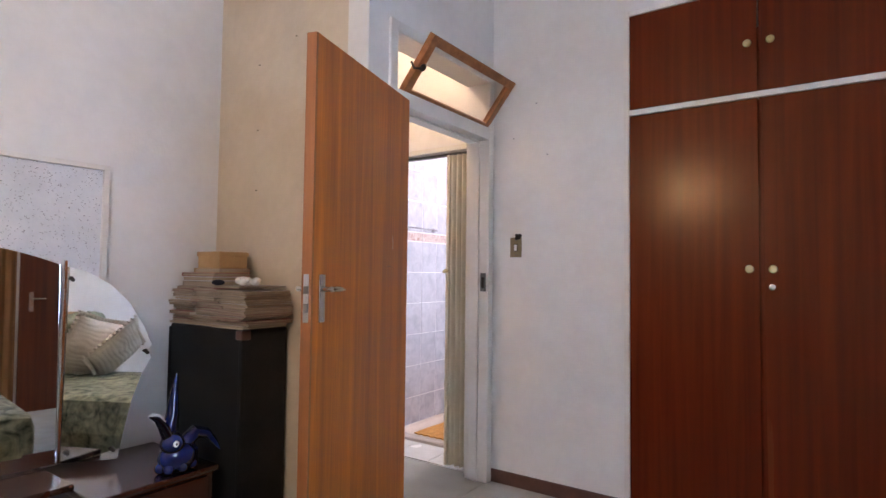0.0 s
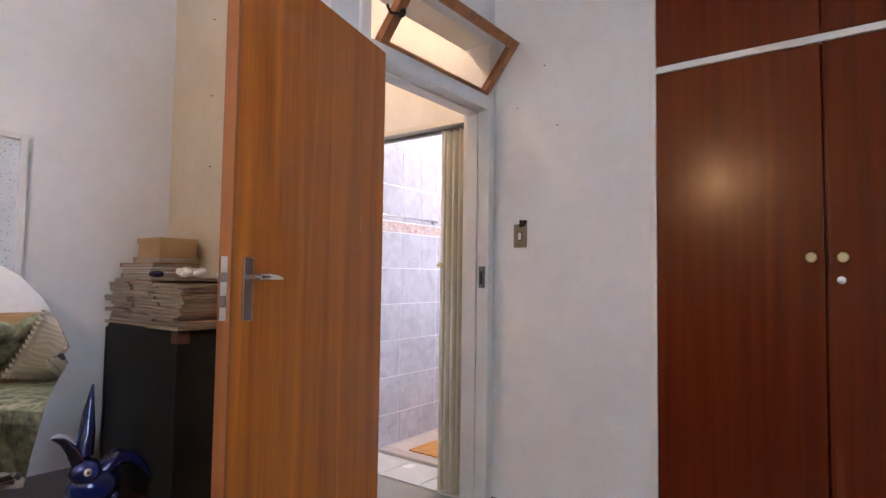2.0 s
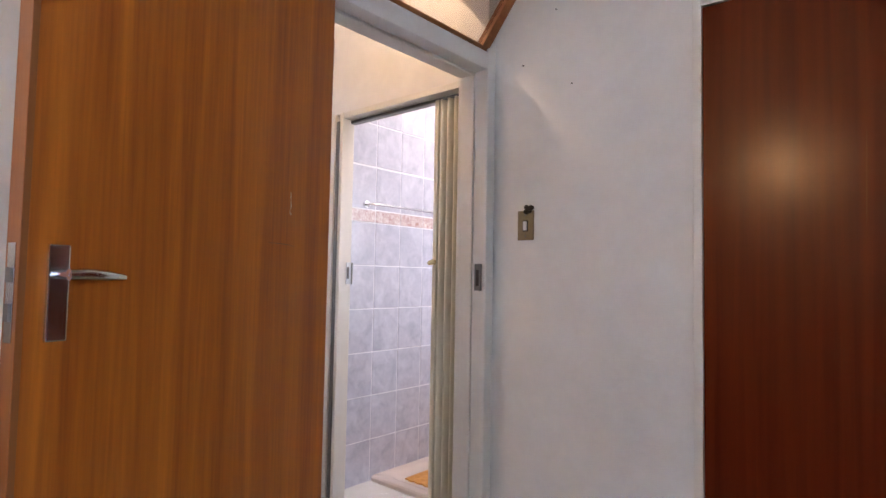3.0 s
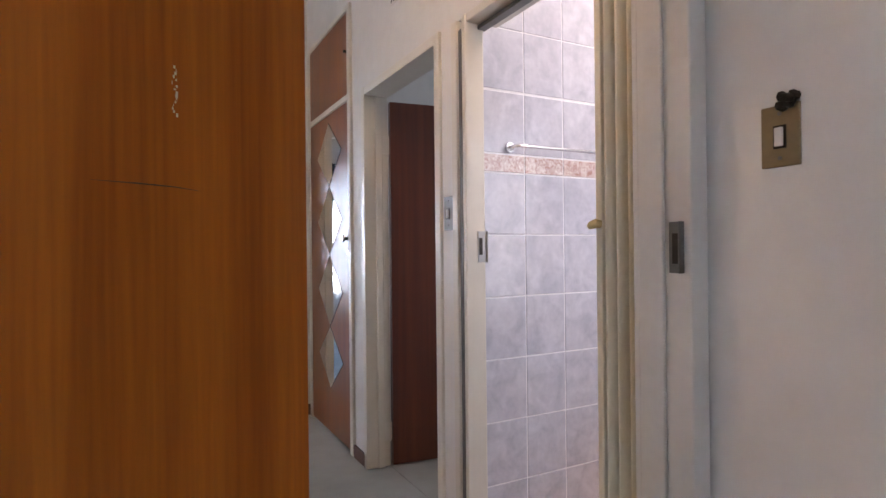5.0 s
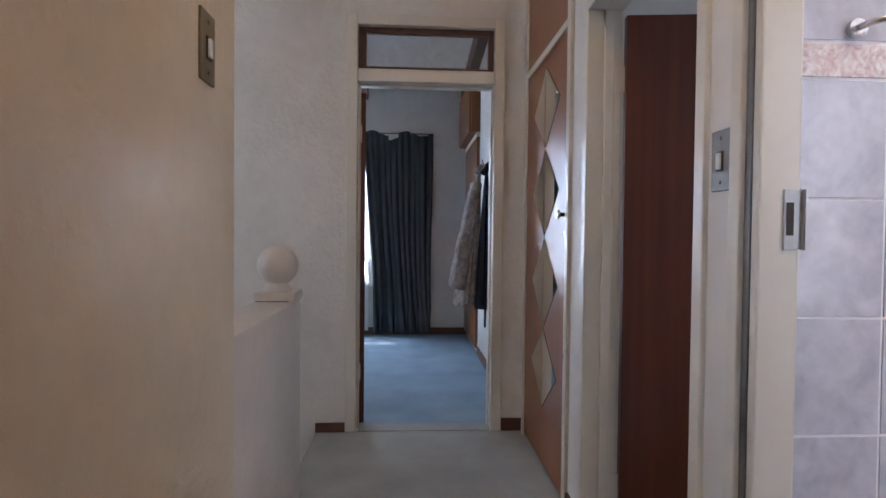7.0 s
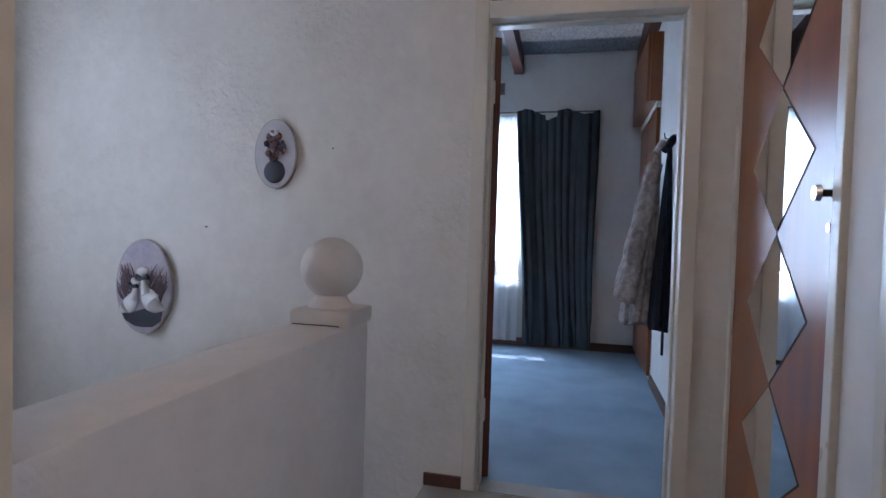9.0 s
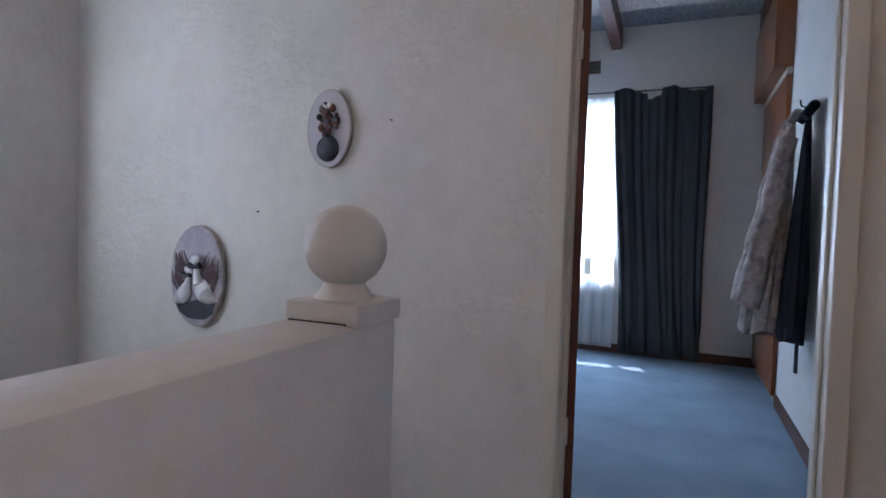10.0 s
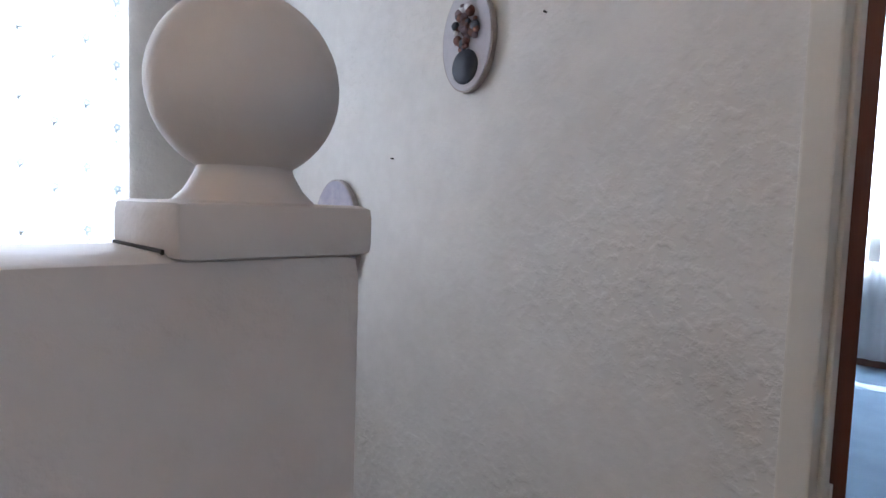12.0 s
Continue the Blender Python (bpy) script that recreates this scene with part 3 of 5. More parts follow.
for x0, x1 in ((XW0 + 0.028, 0.468), (0.493, 1.572)):
    lower = wardrobe_unit(x0, x1, 0.06, 2.080, 1.272, "dark mahogany veneered wardrobe with cream knobs and white surround")
    wardrobe_unit(x0, x1, 2.108, 2.618, 2.338, "dark mahogany veneered top cupboard over the wardrobe")
    mid = (x0 + x1) / 2
    bm = bmesh.new()
    lathe(bm, [(0.014, 0), (0.014, 0.003), (0.006, 0.004)], (mid + 0.048, YW - 0.011, 1.19), 16, Matrix.Rotation(radians(90), 4, "X"))
    part("keyhole_plate", bm, M_METAL, lower, "small steel keyhole plate")

light_switch("light_switch", "brass plated light switch with black fluff on the bedroom wall", (-1.400, YW, 1.395), -1, 0.074, 0.118)
bm = bmesh.new()
rng = random.Random(4)
for i in range(26):
    a = Vector((-1.378, YW - 0.018, 1.455))
    d = Vector((rng.uniform(-1, 1), rng.uniform(-0.8, 0.3), rng.uniform(-1, 1))).normalized()
    ellipsoid(bm, a + d * rng.uniform(0.004, 0.017), 0.009, 0.009, 0.009, 6, 4)
solid("fluff_tuft", bm, M_SCREWDARK, "black fluffy tuft hung on the light switch", "ornament")
light_switch("light_switch_corridor", "steel light switch beside the bathroom door", (-2.714, YW, 1.329), -1, 0.073, 0.134, M_DULLMETAL).name = "light_switch"
light_switch("light_switch_partition", "old brass light switch on the cream partition", (-2.632, 1.897, 1.515), 1, 0.075, 0.135).name = "light_switch"


def strike_plate(at, dx, label):
    x, y, z = at
    s = thing("strike_plate", label, "strike plate", at)
    part("plate", boxes((x - 0.018, x + 0.018, y, y + 0.004, z - 0.055, z + 0.055), (x + dx * 0.016, x + dx * 0.020, y - 0.014, y + 0.002, z - 0.055, z + 0.055), bevel=0.001), M_DULLMETAL, s)
    # solid dark block gives the latch hole its inner shade
    part("opening", boxes((x - 0.009, x + 0.009, y - 0.001, y + 0.001, z - 0.035, z + 0.03)), M_SCREWDARK, s, "dark block for the shade inside the latch hole")


strike_plate((-1.586, 2.906, 1.185), 1, "dull steel strike plate on the bedroom door jamb")
bm = bmesh.new()
sp = thing("strike_plate", "dull steel strike plate on the bathroom door jamb", "strike plate", (-2.55, 3.02, 1.195))
M_ZINC = mat("worn_zinc", (0.36, 0.37, 0.38), (0.50, 0.51, 0.52), 0.4, 8, 60, 0.05, metal=0.35)
part("plate", boxes((-2.553, -2.548, 3.006, 3.046, 1.137, 1.253), (-2.554, -2.540, 3.042, 3.046, 1.137, 1.253), bevel=0.001), M_ZINC, sp, "worn steel plate")
# no hole is cut; a dark block stands for its shade
part("opening", boxes((-2.5485, -2.5465, 3.010, 3.024, 1.165, 1.228)), M_SCREWDARK, sp, "dark block for the shade inside the latch hole")

# fanlight over the bedroom door, tilted into the room
fan = thing("fanlight", "varnished wooden fanlight sash with clear glass, tilted open", "window sash", (-1.60, 2.51, 2.112))
tilt = Matrix.Translation((-1.595, 0, 2.112)) @ Matrix.Rotation(radians(38), 4, "Y")
y0, y1, hh, w = 2.10, 2.92, 0.33, 0.047
def tilted(bm):
    bmesh.ops.transform(bm, matrix=tilt, verts=bm.verts)
    return bm
for nm, r in (("stile", (-0.018, 0.018, y0, y0 + w, 0, hh)), ("stile", (-0.018, 0.018, y1 - w, y1, 0, hh)), ("rail", (-0.018, 0.018, y0 + w, y1 - w, 0, w)), ("rail", (-0.018, 0.018, y0 + w, y1 - w, hh - w, hh))):
    part(nm, tilted(boxes(r, bevel=0.003)), M_FRAMEWOOD, fan)
pane = part("pane", tilted(boxes((-0.002, 0.002, y0 + w, y1 - w, w, hh - w))), M_GLASS, fan, "clear glass pane")
pane.visible_shadow = False
bm = bmesh.new()
tube(bm, [(0.02, y0 + 0.025, 0.17), (0.035, y0 + 0.02, 0.165), (0.03, y0 - 0.03, 0.15), (0.012, y0 - 0.05, 0.17)], 0.006, 8)
ellipsoid(bm, (0.03, y0 + 0.025, 0.17), 0.014, 0.016, 0.02, 10, 6)
part("latch", tilted(bm), M_SCREWDARK, fan, "dark iron latch", True)

# nails and holes in the plaster
for nm, x, z in (("nail", -2.34, 2.33), ("nail", -2.34, 1.98), ("nail", -2.34, 1.66), ("nail", -2.05, 2.42)):
    bm = bmesh.new()
    cylinder(bm, (x, 1.845, z), (x, 1.836, z - 0.002), 0.0022, seg=8)
    solid(nm, bm, M_SCREWDARK, "small dark nail stuck in the cream wall", "nail", group="wall nails")
for x, z in ((-1.27, 2.24), (-1.20, 1.93), (-1.42, 2.05)):
    bm = bmesh.new()
    cylinder(bm, (x, YW, z), (x, YW - 0.008, z), 0.0025, seg=8)
    solid("nail", bm, M_SCREWDARK, "small dark nail stuck in the white wall", "nail", group="wall nails")
for y, z in ((0.612, 1.127), (1.274, 1.506)):
    bm = bmesh.new()
    cylinder(bm, (XF, y, z), (XF + 0.012, y, z), 0.003, seg=8)
    solid("nail", bm, M_SCREWDARK, "small dark nail stuck in the rough wall", "nail", group="wall nails")

# ---- bedroom: board, dresser, trunk ----
M_REEDFLECK = mat("grey_brown_fleck", (0.20, 0.19, 0.18), (0.34, 0.33, 0.32), 0.7, 9, 50, 0)
bd = thing("notice_board", "white speckled board in a pale frame on the wall", "board", (-2.69, 0.55, 1.3))
part("panel", boxes((-2.6895, -2.682, -0.12, 1.235, 0.60, 1.70)), M_BOARD, bd)
part("frame", boxes((-2.69, -2.665, 1.235, 1.26, 0.60, 1.725), (-2.69, -2.665, -0.145, -0.12, 0.60, 1.725), (-2.69, -2.665, -0.12, 1.235, 1.70, 1.725), (-2.69, -2.665, -0.12, 1.235, 0.58, 0.60), bevel=0.003), M_WHITE_PAINT, bd)
bm = bmesh.new()
rng = random.Random(9)
for i in range(1500):
    y, z = rng.uniform(0.45, 1.23), rng.uniform(0.95, 1.70)
    s, t = rng.uniform(0.0015, 0.004), rng.uniform(0.0006, 0.0016)
    a = rng.uniform(-0.9, 0.9)
    c, d = math.cos(a), math.sin(a)
    bm.faces.new([bm.verts.new((-2.6817, y + c * u * s - d * v * t, z + d * u * s + c * v * t)) for u, v in ((-1, -1), (1, -1), (1, 1), (-1, 1))])
tagged(part("speckles", bm, M_REEDFLECK, bd, "brown-grey flecks"), kind="stuff")

dr = thing("dressing_table", "dark polished wooden dressing table with three-part arched mirror", "dressing table", (-2.45, 0.5, 0))
part("top", boxes((-2.66, -2.28, 0.0, 1.0, 0.375, 0.40), bevel=0.006), M_DARKWOOD, dr)
for ya, yb in ((1.0, 1.50), (-0.5, 0.0)):
    part("pedestal", boxes((-2.66, -2.13, ya, yb, 0.03, 0.35), bevel=0.006), M_DARKWOOD, dr)
    part("pedestal_top", boxes((-2.67, -2.11, ya - 0.01, yb + 0.015, 0.35, 0.375), bevel=0.008), M_DARKWOOD, dr)
    for zz in (0.05, 0.20):
        dw = part("drawer", boxes((-2.13, -2.115, ya + 0.03, yb - 0.03, zz, zz + 0.135), bevel=0.004), M_DARKWOOD, dr)
        bm = bmesh.new()
        cylinder(bm, (-2.115, (ya + yb) / 2, zz + 0.068), (-2.09, (ya + yb) / 2, zz + 0.068), 0.014)
        part("knob", bm, M_BRASS, dw)
lean = lambda z: -0.025 * (z - 0.42)
arch = [(0.02, 0.41), (0.975, 0.41)] + [(0.975 - 0.955 * k / 24, 1.345 - 0.42 * (0.5 - k / 24) ** 2 * 0.9) for k in range(25)]
cm = part("centre_mirror", prism(arch, 0.006, lambda a, d, z: (-2.562 + lean(z) - d - 0.0875 * (0.975 - a), a + 0.066, z)), M_MIRROR, dr, "arched mirror glass")
side = [(0.0, 0.41), (0.24, 0.41), (0.262, 0.52), (0.295, 0.66), (0.335, 0.77), (0.375, 0.845), (0.358, 0.875), (0.378, 0.90), (0.34, 0.985), (0.28, 1.085), (0.20, 1.165), (0.10, 1.222), (0.0, 1.25)]
ca, sa = 0.92 * math.cos(radians(34)), 0.92 * math.sin(radians(34))
wm = part("wing_mirror", prism(side, 0.006, lambda a, d, z: (-2.556 + a * sa - d * ca + lean(z), 1.045 + a * ca + d * sa, z)), M_MIRROR, dr, "curved wing mirror glass")
part("wing_mirror", prism(side, 0.006, lambda a, d, z: (-2.556 + a * sa - d * ca + lean(z), 0.075 - a * ca - d * sa, z)), M_MIRROR, dr, "curved wing mirror glass")
part("mirror_rod", boxes((-2.562, -2.548, 1.040, 1.049, 0.41, 1.27)), M_METAL, dr, "chrome mirror hinge rod")
part("centre_mirror_back", prism(arch, 0.012, lambda a, d, z: (-2.570 + lean(z) - d - 0.0875 * (0.975 - a), a + 0.066, z)), M_DARKWOOD, dr)
for a, z in ((0.35, 0.868), (0.03, 1.19), (0.03, 0.45), (0.215, 0.45)):
    bm = boxes((-0.012, 0.012, -0.005, 0.008, -0.012, 0.012), bevel=0.002)
    bmesh.ops.transform(bm, matrix=Matrix.Translation((-2.556 + a * sa + lean(z), 1.045 + a * ca, z)) @ Matrix.Rotation(radians(45), 4, "X"), verts=bm.verts)
    part("mirror_clip", bm, M_SCREWDARK, wm, "small dark mirror clip")

TX0, TX1, TY0, TY1, TZ = -2.66, -2.055, 1.575, 1.835, 0.968
tk = thing("trunk", "old black leathercloth trunk standing on end in the corner", "trunk", ((TX0 + TX1) / 2, (TY0 + TY1) / 2, 0))
part("body", boxes((TX0, TX1, TY0, TY1, 0.0, TZ), bevel=0.018), M_BLACK, tk)
for xa, xb in ((TX1 - 0.02, TX1 + 0.004), (TX0 - 0.002, TX0 + 0.02)):
    part("edge_binding", boxes((xa, xb, TY0 - 0.004, TY0 + 0.02, 0.02, TZ - 0.02), bevel=0.004), M_BLACK, tk)
for zz in (0.04, TZ - 0.05):
    part("corner_cap", boxes((TX1 - 0.045, TX1 + 0.006, TY0 - 0.006, TY0 + 0.045, zz, zz + 0.045), bevel=0.008), M_SKIRT, tk, "worn brown corner cap")


def magazine(x, y, z, wx, wy, h, rz, cover, label, bow):
    ob = thing("magazine", label, "magazine", (x, y, z), "stacked magazines on the trunk")
    m = Matrix.Translation((x, y, z)) @ Matrix.Rotation(radians(rz), 4, "Z")
    def sag(u, v):
        return -bow * (2 * abs(u - 0.5)) ** 3
    def slab(z0, z1, inset, mt, nm):
        bm = bmesh.new()
        n = 8
        top = [[bm.verts.new(m @ Vector(((i / n - 0.5) * (wx - inset), (j - 0.5) * (wy - inset), z1 + sag(i / n, j)))) for j in (0, 1)] for i in range(n + 1)]
        bot = [[bm.verts.new(m @ Vector(((i / n - 0.5) * (wx - inset), (j - 0.5) * (wy - inset), z0 + sag(i / n, j)))) for j in (0, 1)] for i in range(n + 1)]
        for i in range(n):
            bm.faces.new((top[i][0], top[i + 1][0], top[i + 1][1], top[i][1]))
            bm.faces.new((bot[i][0], bot[i][1], bot[i + 1][1], bot[i + 1][0]))
            bm.faces.new((top[i][0], bot[i][0], bot[i + 1][0], top[i + 1][0]))
            bm.faces.new((top[i][1], top[i + 1][1], bot[i + 1][1], bot[i][1]))
        for i in (0, n):
            bm.faces.new((top[i][0], top[i][1], bot[i][1], bot[i][0]))
        part(nm, bm, mt, ob)
    slab(0.0015, h - 0.0015, 0.006, M_PAPER, "page_block")
    slab(0.0, 0.0012, 0.0, cover, "back_cover")
    slab(h - 0.0012, h, 0.0, cover, "front_cover")
    return ob


rng = random.Random(21)
for cx, cy, levels, wx in ((-2.54, 1.705, 14, 0.20), (-2.335, 1.70, 14, 0.21), (-2.14, 1.70, 14, 0.23)):
    z = TZ + 0.002
    for k in range(levels):
        h = rng.uniform(0.008, 0.016)
        cov = rng.choice((M_COVER, M_COVER, M_PAPER, M_REDCOVER, M_COVER, M_WHITEGLAZE if k % 5 == 4 else M_PAPER))
        lab = "thin faded old magazine with dull red cover" if cov is M_REDCOVER else "thin faded old magazine with yellowed pages"
        magazine(cx + rng.uniform(-0.018, 0.018), cy + rng.uniform(-0.025, 0.012), z, wx, 0.26, h, rng.uniform(-5, 5), cov, lab, 0.004 * k / levels)
        z += h + 0.001
zs = TZ + 0.184


def book(nm, label, x, y, z, wx, wy, h, rz, cover, cat="book"):
    ob = thing(nm, label, cat, (x, y, z))
    m = Matrix.Translation((x, y, z)) @ Matrix.Rotation(radians(rz), 4, "Z")
    def put(n2, r, mt):
        b = boxes(r, bevel=0.0015)
        bmesh.ops.transform(b, matrix=m, verts=b.verts)
        part(n2, b, mt, ob)
    put("page_block", (-wx / 2 + 0.004, wx / 2 - 0.005, -wy / 2 + 0.005, wy / 2 - 0.004, 0.003, h - 0.003), M_PAPER)
    put("cover", (-wx / 2, wx / 2, -wy / 2, wy / 2, 0, 0.003), cover)
    put("cover", (-wx / 2, wx / 2, -wy / 2, wy / 2, h - 0.003, h), cover)
    put("spine", (-wx / 2, -wx / 2 + 0.004, -wy / 2, wy / 2, 0.003, h - 0.003), cover)
    return ob


book("book", "pale hardback book with worn pages in the pile", -2.46, 1.70, zs, 0.27, 0.20, 0.030, 2, M_COVER)
book("book", "white hardback book in the pile", -2.46, 1.695, zs + 0.031, 0.28, 0.20, 0.022, -2, M_WHITEGLAZE)
book("book", "thin pinkish brown book in the pile", -2.46, 1.70, zs + 0.054, 0.275, 0.21, 0.018, 1, M_REDCOVER)
book("book", "thick tan cloth-bound book on top of the pile", -2.42, 1.71, zs + 0.073, 0.20, 0.19, 0.022, 3, M_TANBOX)
bx = thing("card_box", "small tan card box on top of the books", "box", (-2.42, 1.71, zs + 0.096))
part("body", boxes((-2.515, -2.33, 1.63, 1.79, zs + 0.096, zs + 0.165), bevel=0.004), M_TANBOX, bx)
part("lid", boxes((-2.52, -2.325, 1.625, 1.795, zs + 0.155, zs + 0.178), bevel=0.004), M_TANBOX, bx)
book("magazine_flat", "pale flat magazine on the stack", -2.18, 1.70, zs + 0.002, 0.24, 0.25, 0.010, -6, M_COVER, "magazine")
bm = bmesh.new()
rng = random.Random(2)
for i in range(12):
    ellipsoid(bm, (-2.19 + rng.uniform(-0.05, 0.05), 1.68 + rng.uniform(-0.03, 0.03), zs + 0.034 + rng.uniform(-0.006, 0.012)), 0.022, 0.02, 0.016, 10, 6)
solid("crumpled_bag", bm, M_WHITEGLAZE, "small crumpled white plastic bag on the magazines", "bag", True)
bm = bmesh.new()
ellipsoid(bm, (-2.29, 1.60, zs + 0.026), 0.04, 0.025, 0.014, 14, 8)
solid("spectacle_case", bm, M_NAVY, "small dark pouch lying on the magazines", "pouch", True)

# blue glazed bird figure on the dressing table
BX, BY, BZ = -2.18, 1.355, 0.375
bird = thing("bird_figurine", "cobalt blue glazed pottery bird figurine on the dressing table", "figurine", (BX, BY, BZ))
bm = bmesh.new()
ellipsoid(bm, (BX, BY + 0.005, BZ + 0.062), 0.062, 0.084, 0.064, 28, 16, 0.9)
for k in range(7):
    a = 2 * math.pi * k / 7
    ellipsoid(bm, (BX + 0.045 * math.cos(a), BY + 0.068 * math.sin(a), BZ + 0.024), 0.026, 0.024, 0.024, 12, 8)
ellipsoid(bm, (BX + 0.014, BY - 0.03, BZ + 0.125), 0.050, 0.050, 0.046, 20, 12)
part("body", bm, M_BLUE, bird, "", True)
bm = bmesh.new()
tube(bm, [(BX, BY - 0.035, BZ + 0.12), (BX, BY - 0.036, BZ + 0.18), (BX, BY - 0.026, BZ + 0.25), (BX - 0.004, BY - 0.020, BZ + 0.33), (BX - 0.006, BY - 0.010, BZ + 0.415)], [0.044, 0.034, 0.027, 0.017, 0.003], 16)
part("crest", bm, M_BLUE, bird, "tall pointed blue crest", True)
bm = bmesh.new()
tube(bm, [(BX, BY + 0.02, BZ + 0.10), (BX + 0.01, BY + 0.075, BZ + 0.150), (BX + 0.01, BY + 0.125, BZ + 0.135), (BX + 0.01, BY + 0.165, BZ + 0.095), (BX + 0.01, BY + 0.20, BZ + 0.045)], [0.034, 0.032, 0.024, 0.015, 0.003], 14)
part("tail", bm, M_BLUE, bird, "drooping blue tail", True)
bm = bmesh.new()
tube(bm, [(BX + 0.01, BY - 0.05, BZ + 0.16), (BX + 0.015, BY - 0.075, BZ + 0.205), (BX + 0.02, BY - 0.105, BZ + 0.242), (BX + 0.02, BY - 0.138, BZ + 0.256)], [0.026, 0.020, 0.013, 0.003], 12)
part("beak", bm, M_NAVYGLAZE, bird, "dark curved beak", True)
bm = bmesh.new()
tube(bm, [(BX + 0.018, BY - 0.066, BZ + 0.222), (BX + 0.022, BY - 0.10, BZ + 0.258), (BX + 0.022, BY - 0.125, BZ + 0.266), (BX + 0.022, BY - 0.143, BZ + 0.258)], [0.003, 0.0065, 0.0055, 0.002], 8)
part("beak_edge", bm, M_WHITEGLAZE, bird, "white beak edge", True)
bm = bmesh.new()
ellipsoid(bm, (BX + 0.060, BY - 0.040, BZ + 0.132), 0.006, 0.013, 0.013, 14, 8)
part("eye", bm, M_WHITEGLAZE, bird, "white eye ring", True)
bm = bmesh.new()
ellipsoid(bm, (BX + 0.065, BY - 0.041, BZ + 0.132), 0.003, 0.005, 0.005, 10, 6)
part("pupil", bm, M_NAVYGLAZE, bird, "dark pupil", True)

# bed, seen in the mirrors
bed = thing("bed", "made bed with green floral cover and padded headboard", "bed", (-0.9, 0.0, 0))
part("base", boxes((-1.50, -0.34, -1.08, 1.12, 0.06, 0.30), bevel=0.02), M_BED, bed)
part("cover", boxes((-1.53, -0.31, -1.06, 1.15, 0.16, 0.47), bevel=0.09), M_BED, bed, "green floral bedspread")
part("headboard", boxes((-1.56, -0.28, -1.19, -1.10, 0.0, 0.98), bevel=0.03), M_TANBOX, bed, "padded tan headboard")
for nm, at, rz, mt, lab in (("pillow", (-1.16, -0.92, 0.72), 10, M_BED, "green floral bed pillow"), ("pillow", (-0.60, -0.92, 0.76), -8, M_BED, "green floral bed pillow")):
    bm = bmesh.new()
    ellipsoid(bm, at, 0.31, 0.07, 0.25, 48, 30, 0.7, Matrix.Rotation(radians(rz), 4, "Z") @ Matrix.Rotation(radians(-28), 4, "X"))
    for v in bm.verts:
        d = v.co - Vector(at)
        v.co += d.normalized() * (0.004 * math.sin(d.x * 90 + d.z * 44) + 0.008 * noise.noise(v.co * 9))
    solid(nm, bm, mt, lab, nm, True, "pillows on the bed")


def frilled_cushion(at, size, rz, lean, spin, label):
    """A square cushion with gathered pleats and a wavy frill round its edge."""
    turn = Matrix.Translation(at) @ Matrix.Rotation(radians(rz), 4, "Z") @ Matrix.Rotation(radians(lean), 4, "X") @ Matrix.Rotation(radians(spin), 4, "Y")
    bm = bmesh.new()
    n = 72
    for side in (-1, 1):
        grid = {}
        for i in range(n + 1):
            for k in range(n + 1):
                u, v = 2 * i / n - 1, 2 * k / n - 1
                e = max(abs(u), abs(v))
                puff = max(0.0, (1 - abs(u / 0.86) ** 2.4) if abs(u) < 0.86 else 0) * max(0.0, (1 - abs(v / 0.86) ** 2.4) if abs(v) < 0.86 else 0)
                y = side * (0.002 + 0.075 * math.sqrt(puff))
                y += 0.0022 * math.sin(v * 44 + 6 * noise.noise((u * 2, v * 2, 1.0))) * (puff > 0)
                if e > 0.86:
                    y += 0.012 * math.sin((u if abs(v) > abs(u) else v) * 44) * (e - 0.86) / 0.14
                pinch = 1 - 0.07 * (1 - min(abs(u), abs(v))) * e ** 4
                grid[i, k] = bm.verts.new(turn @ Vector((u * size * pinch, y, v * size * pinch)))
        for i in range(n):
            for k in range(n):
                bm.faces.new([grid[i, k], grid[i + 1, k], grid[i + 1, k + 1], grid[i, k + 1]])
    bmesh.ops.remove_doubles(bm, verts=bm.verts, dist=0.0002)
    bmesh.ops.recalc_face_normals(bm, faces=bm.faces)
    solid("cushion", bm, M_PILLOW, label, "cushion", True, "cushions on the bed")


frilled_cushion((-0.66, -0.70, 0.71), 0.27, 8, -24, 14, "cream frilled square cushion leaning on the pillows")
frilled_cushion((-0.55, -0.54, 0.67), 0.25, -6, -34, 38, "cream frilled cushion tipped on its corner")
# brown curtains and dark door on the window wall
def curtain(name, label, fn, mt, nu, nv, thick, group=""):
    return solid(name, sheet(fn, nu, nv, thick), mt, label, "curtain", True, group)
for ya, yb in ((0.95, 1.47), (-0.75, -0.1)):
    curtain("brown_curtain", "brown pleated cloth curtain beside the bedroom window", lambda u, v, ya=ya, yb=yb: (1.54 + 0.03 * math.sin(u * 40) * (0.6 + 0.4 * v), ya + (yb - ya) * u, 0.12 + 2.15 * v), M_BROWNCURTAIN, 60, 6, 0.004, "brown curtains")
curtain("net_curtain", "white net curtain over the bedroom window", lambda u, v: (1.59 + 0.012 * math.sin(u * 70), -0.2 + 1.5 * u, 0.9 + 1.32 * v), M_NET, 80, 4, 0.0)
setting("curtain_rail_trim", boxes((1.53, 1.56, -0.8, 1.8, 2.26, 2.28)), M_BRASS, "brass curtain rail", "trim")
dd = thing("door_dark", "closed dark red-brown door with steel lever handle", "door", (1.6, 1.95, 0))
part("panel", boxes((1.58, 1.62, 1.50, 2.35, 0.0, 2.05), bevel=0.004), M_REDDOOR, dd)
part("handle_plate", boxes((1.572, 1.58, 1.58, 1.62, 1.0, 1.2), bevel=0.002), M_METAL, dd)
bm = bmesh.new()
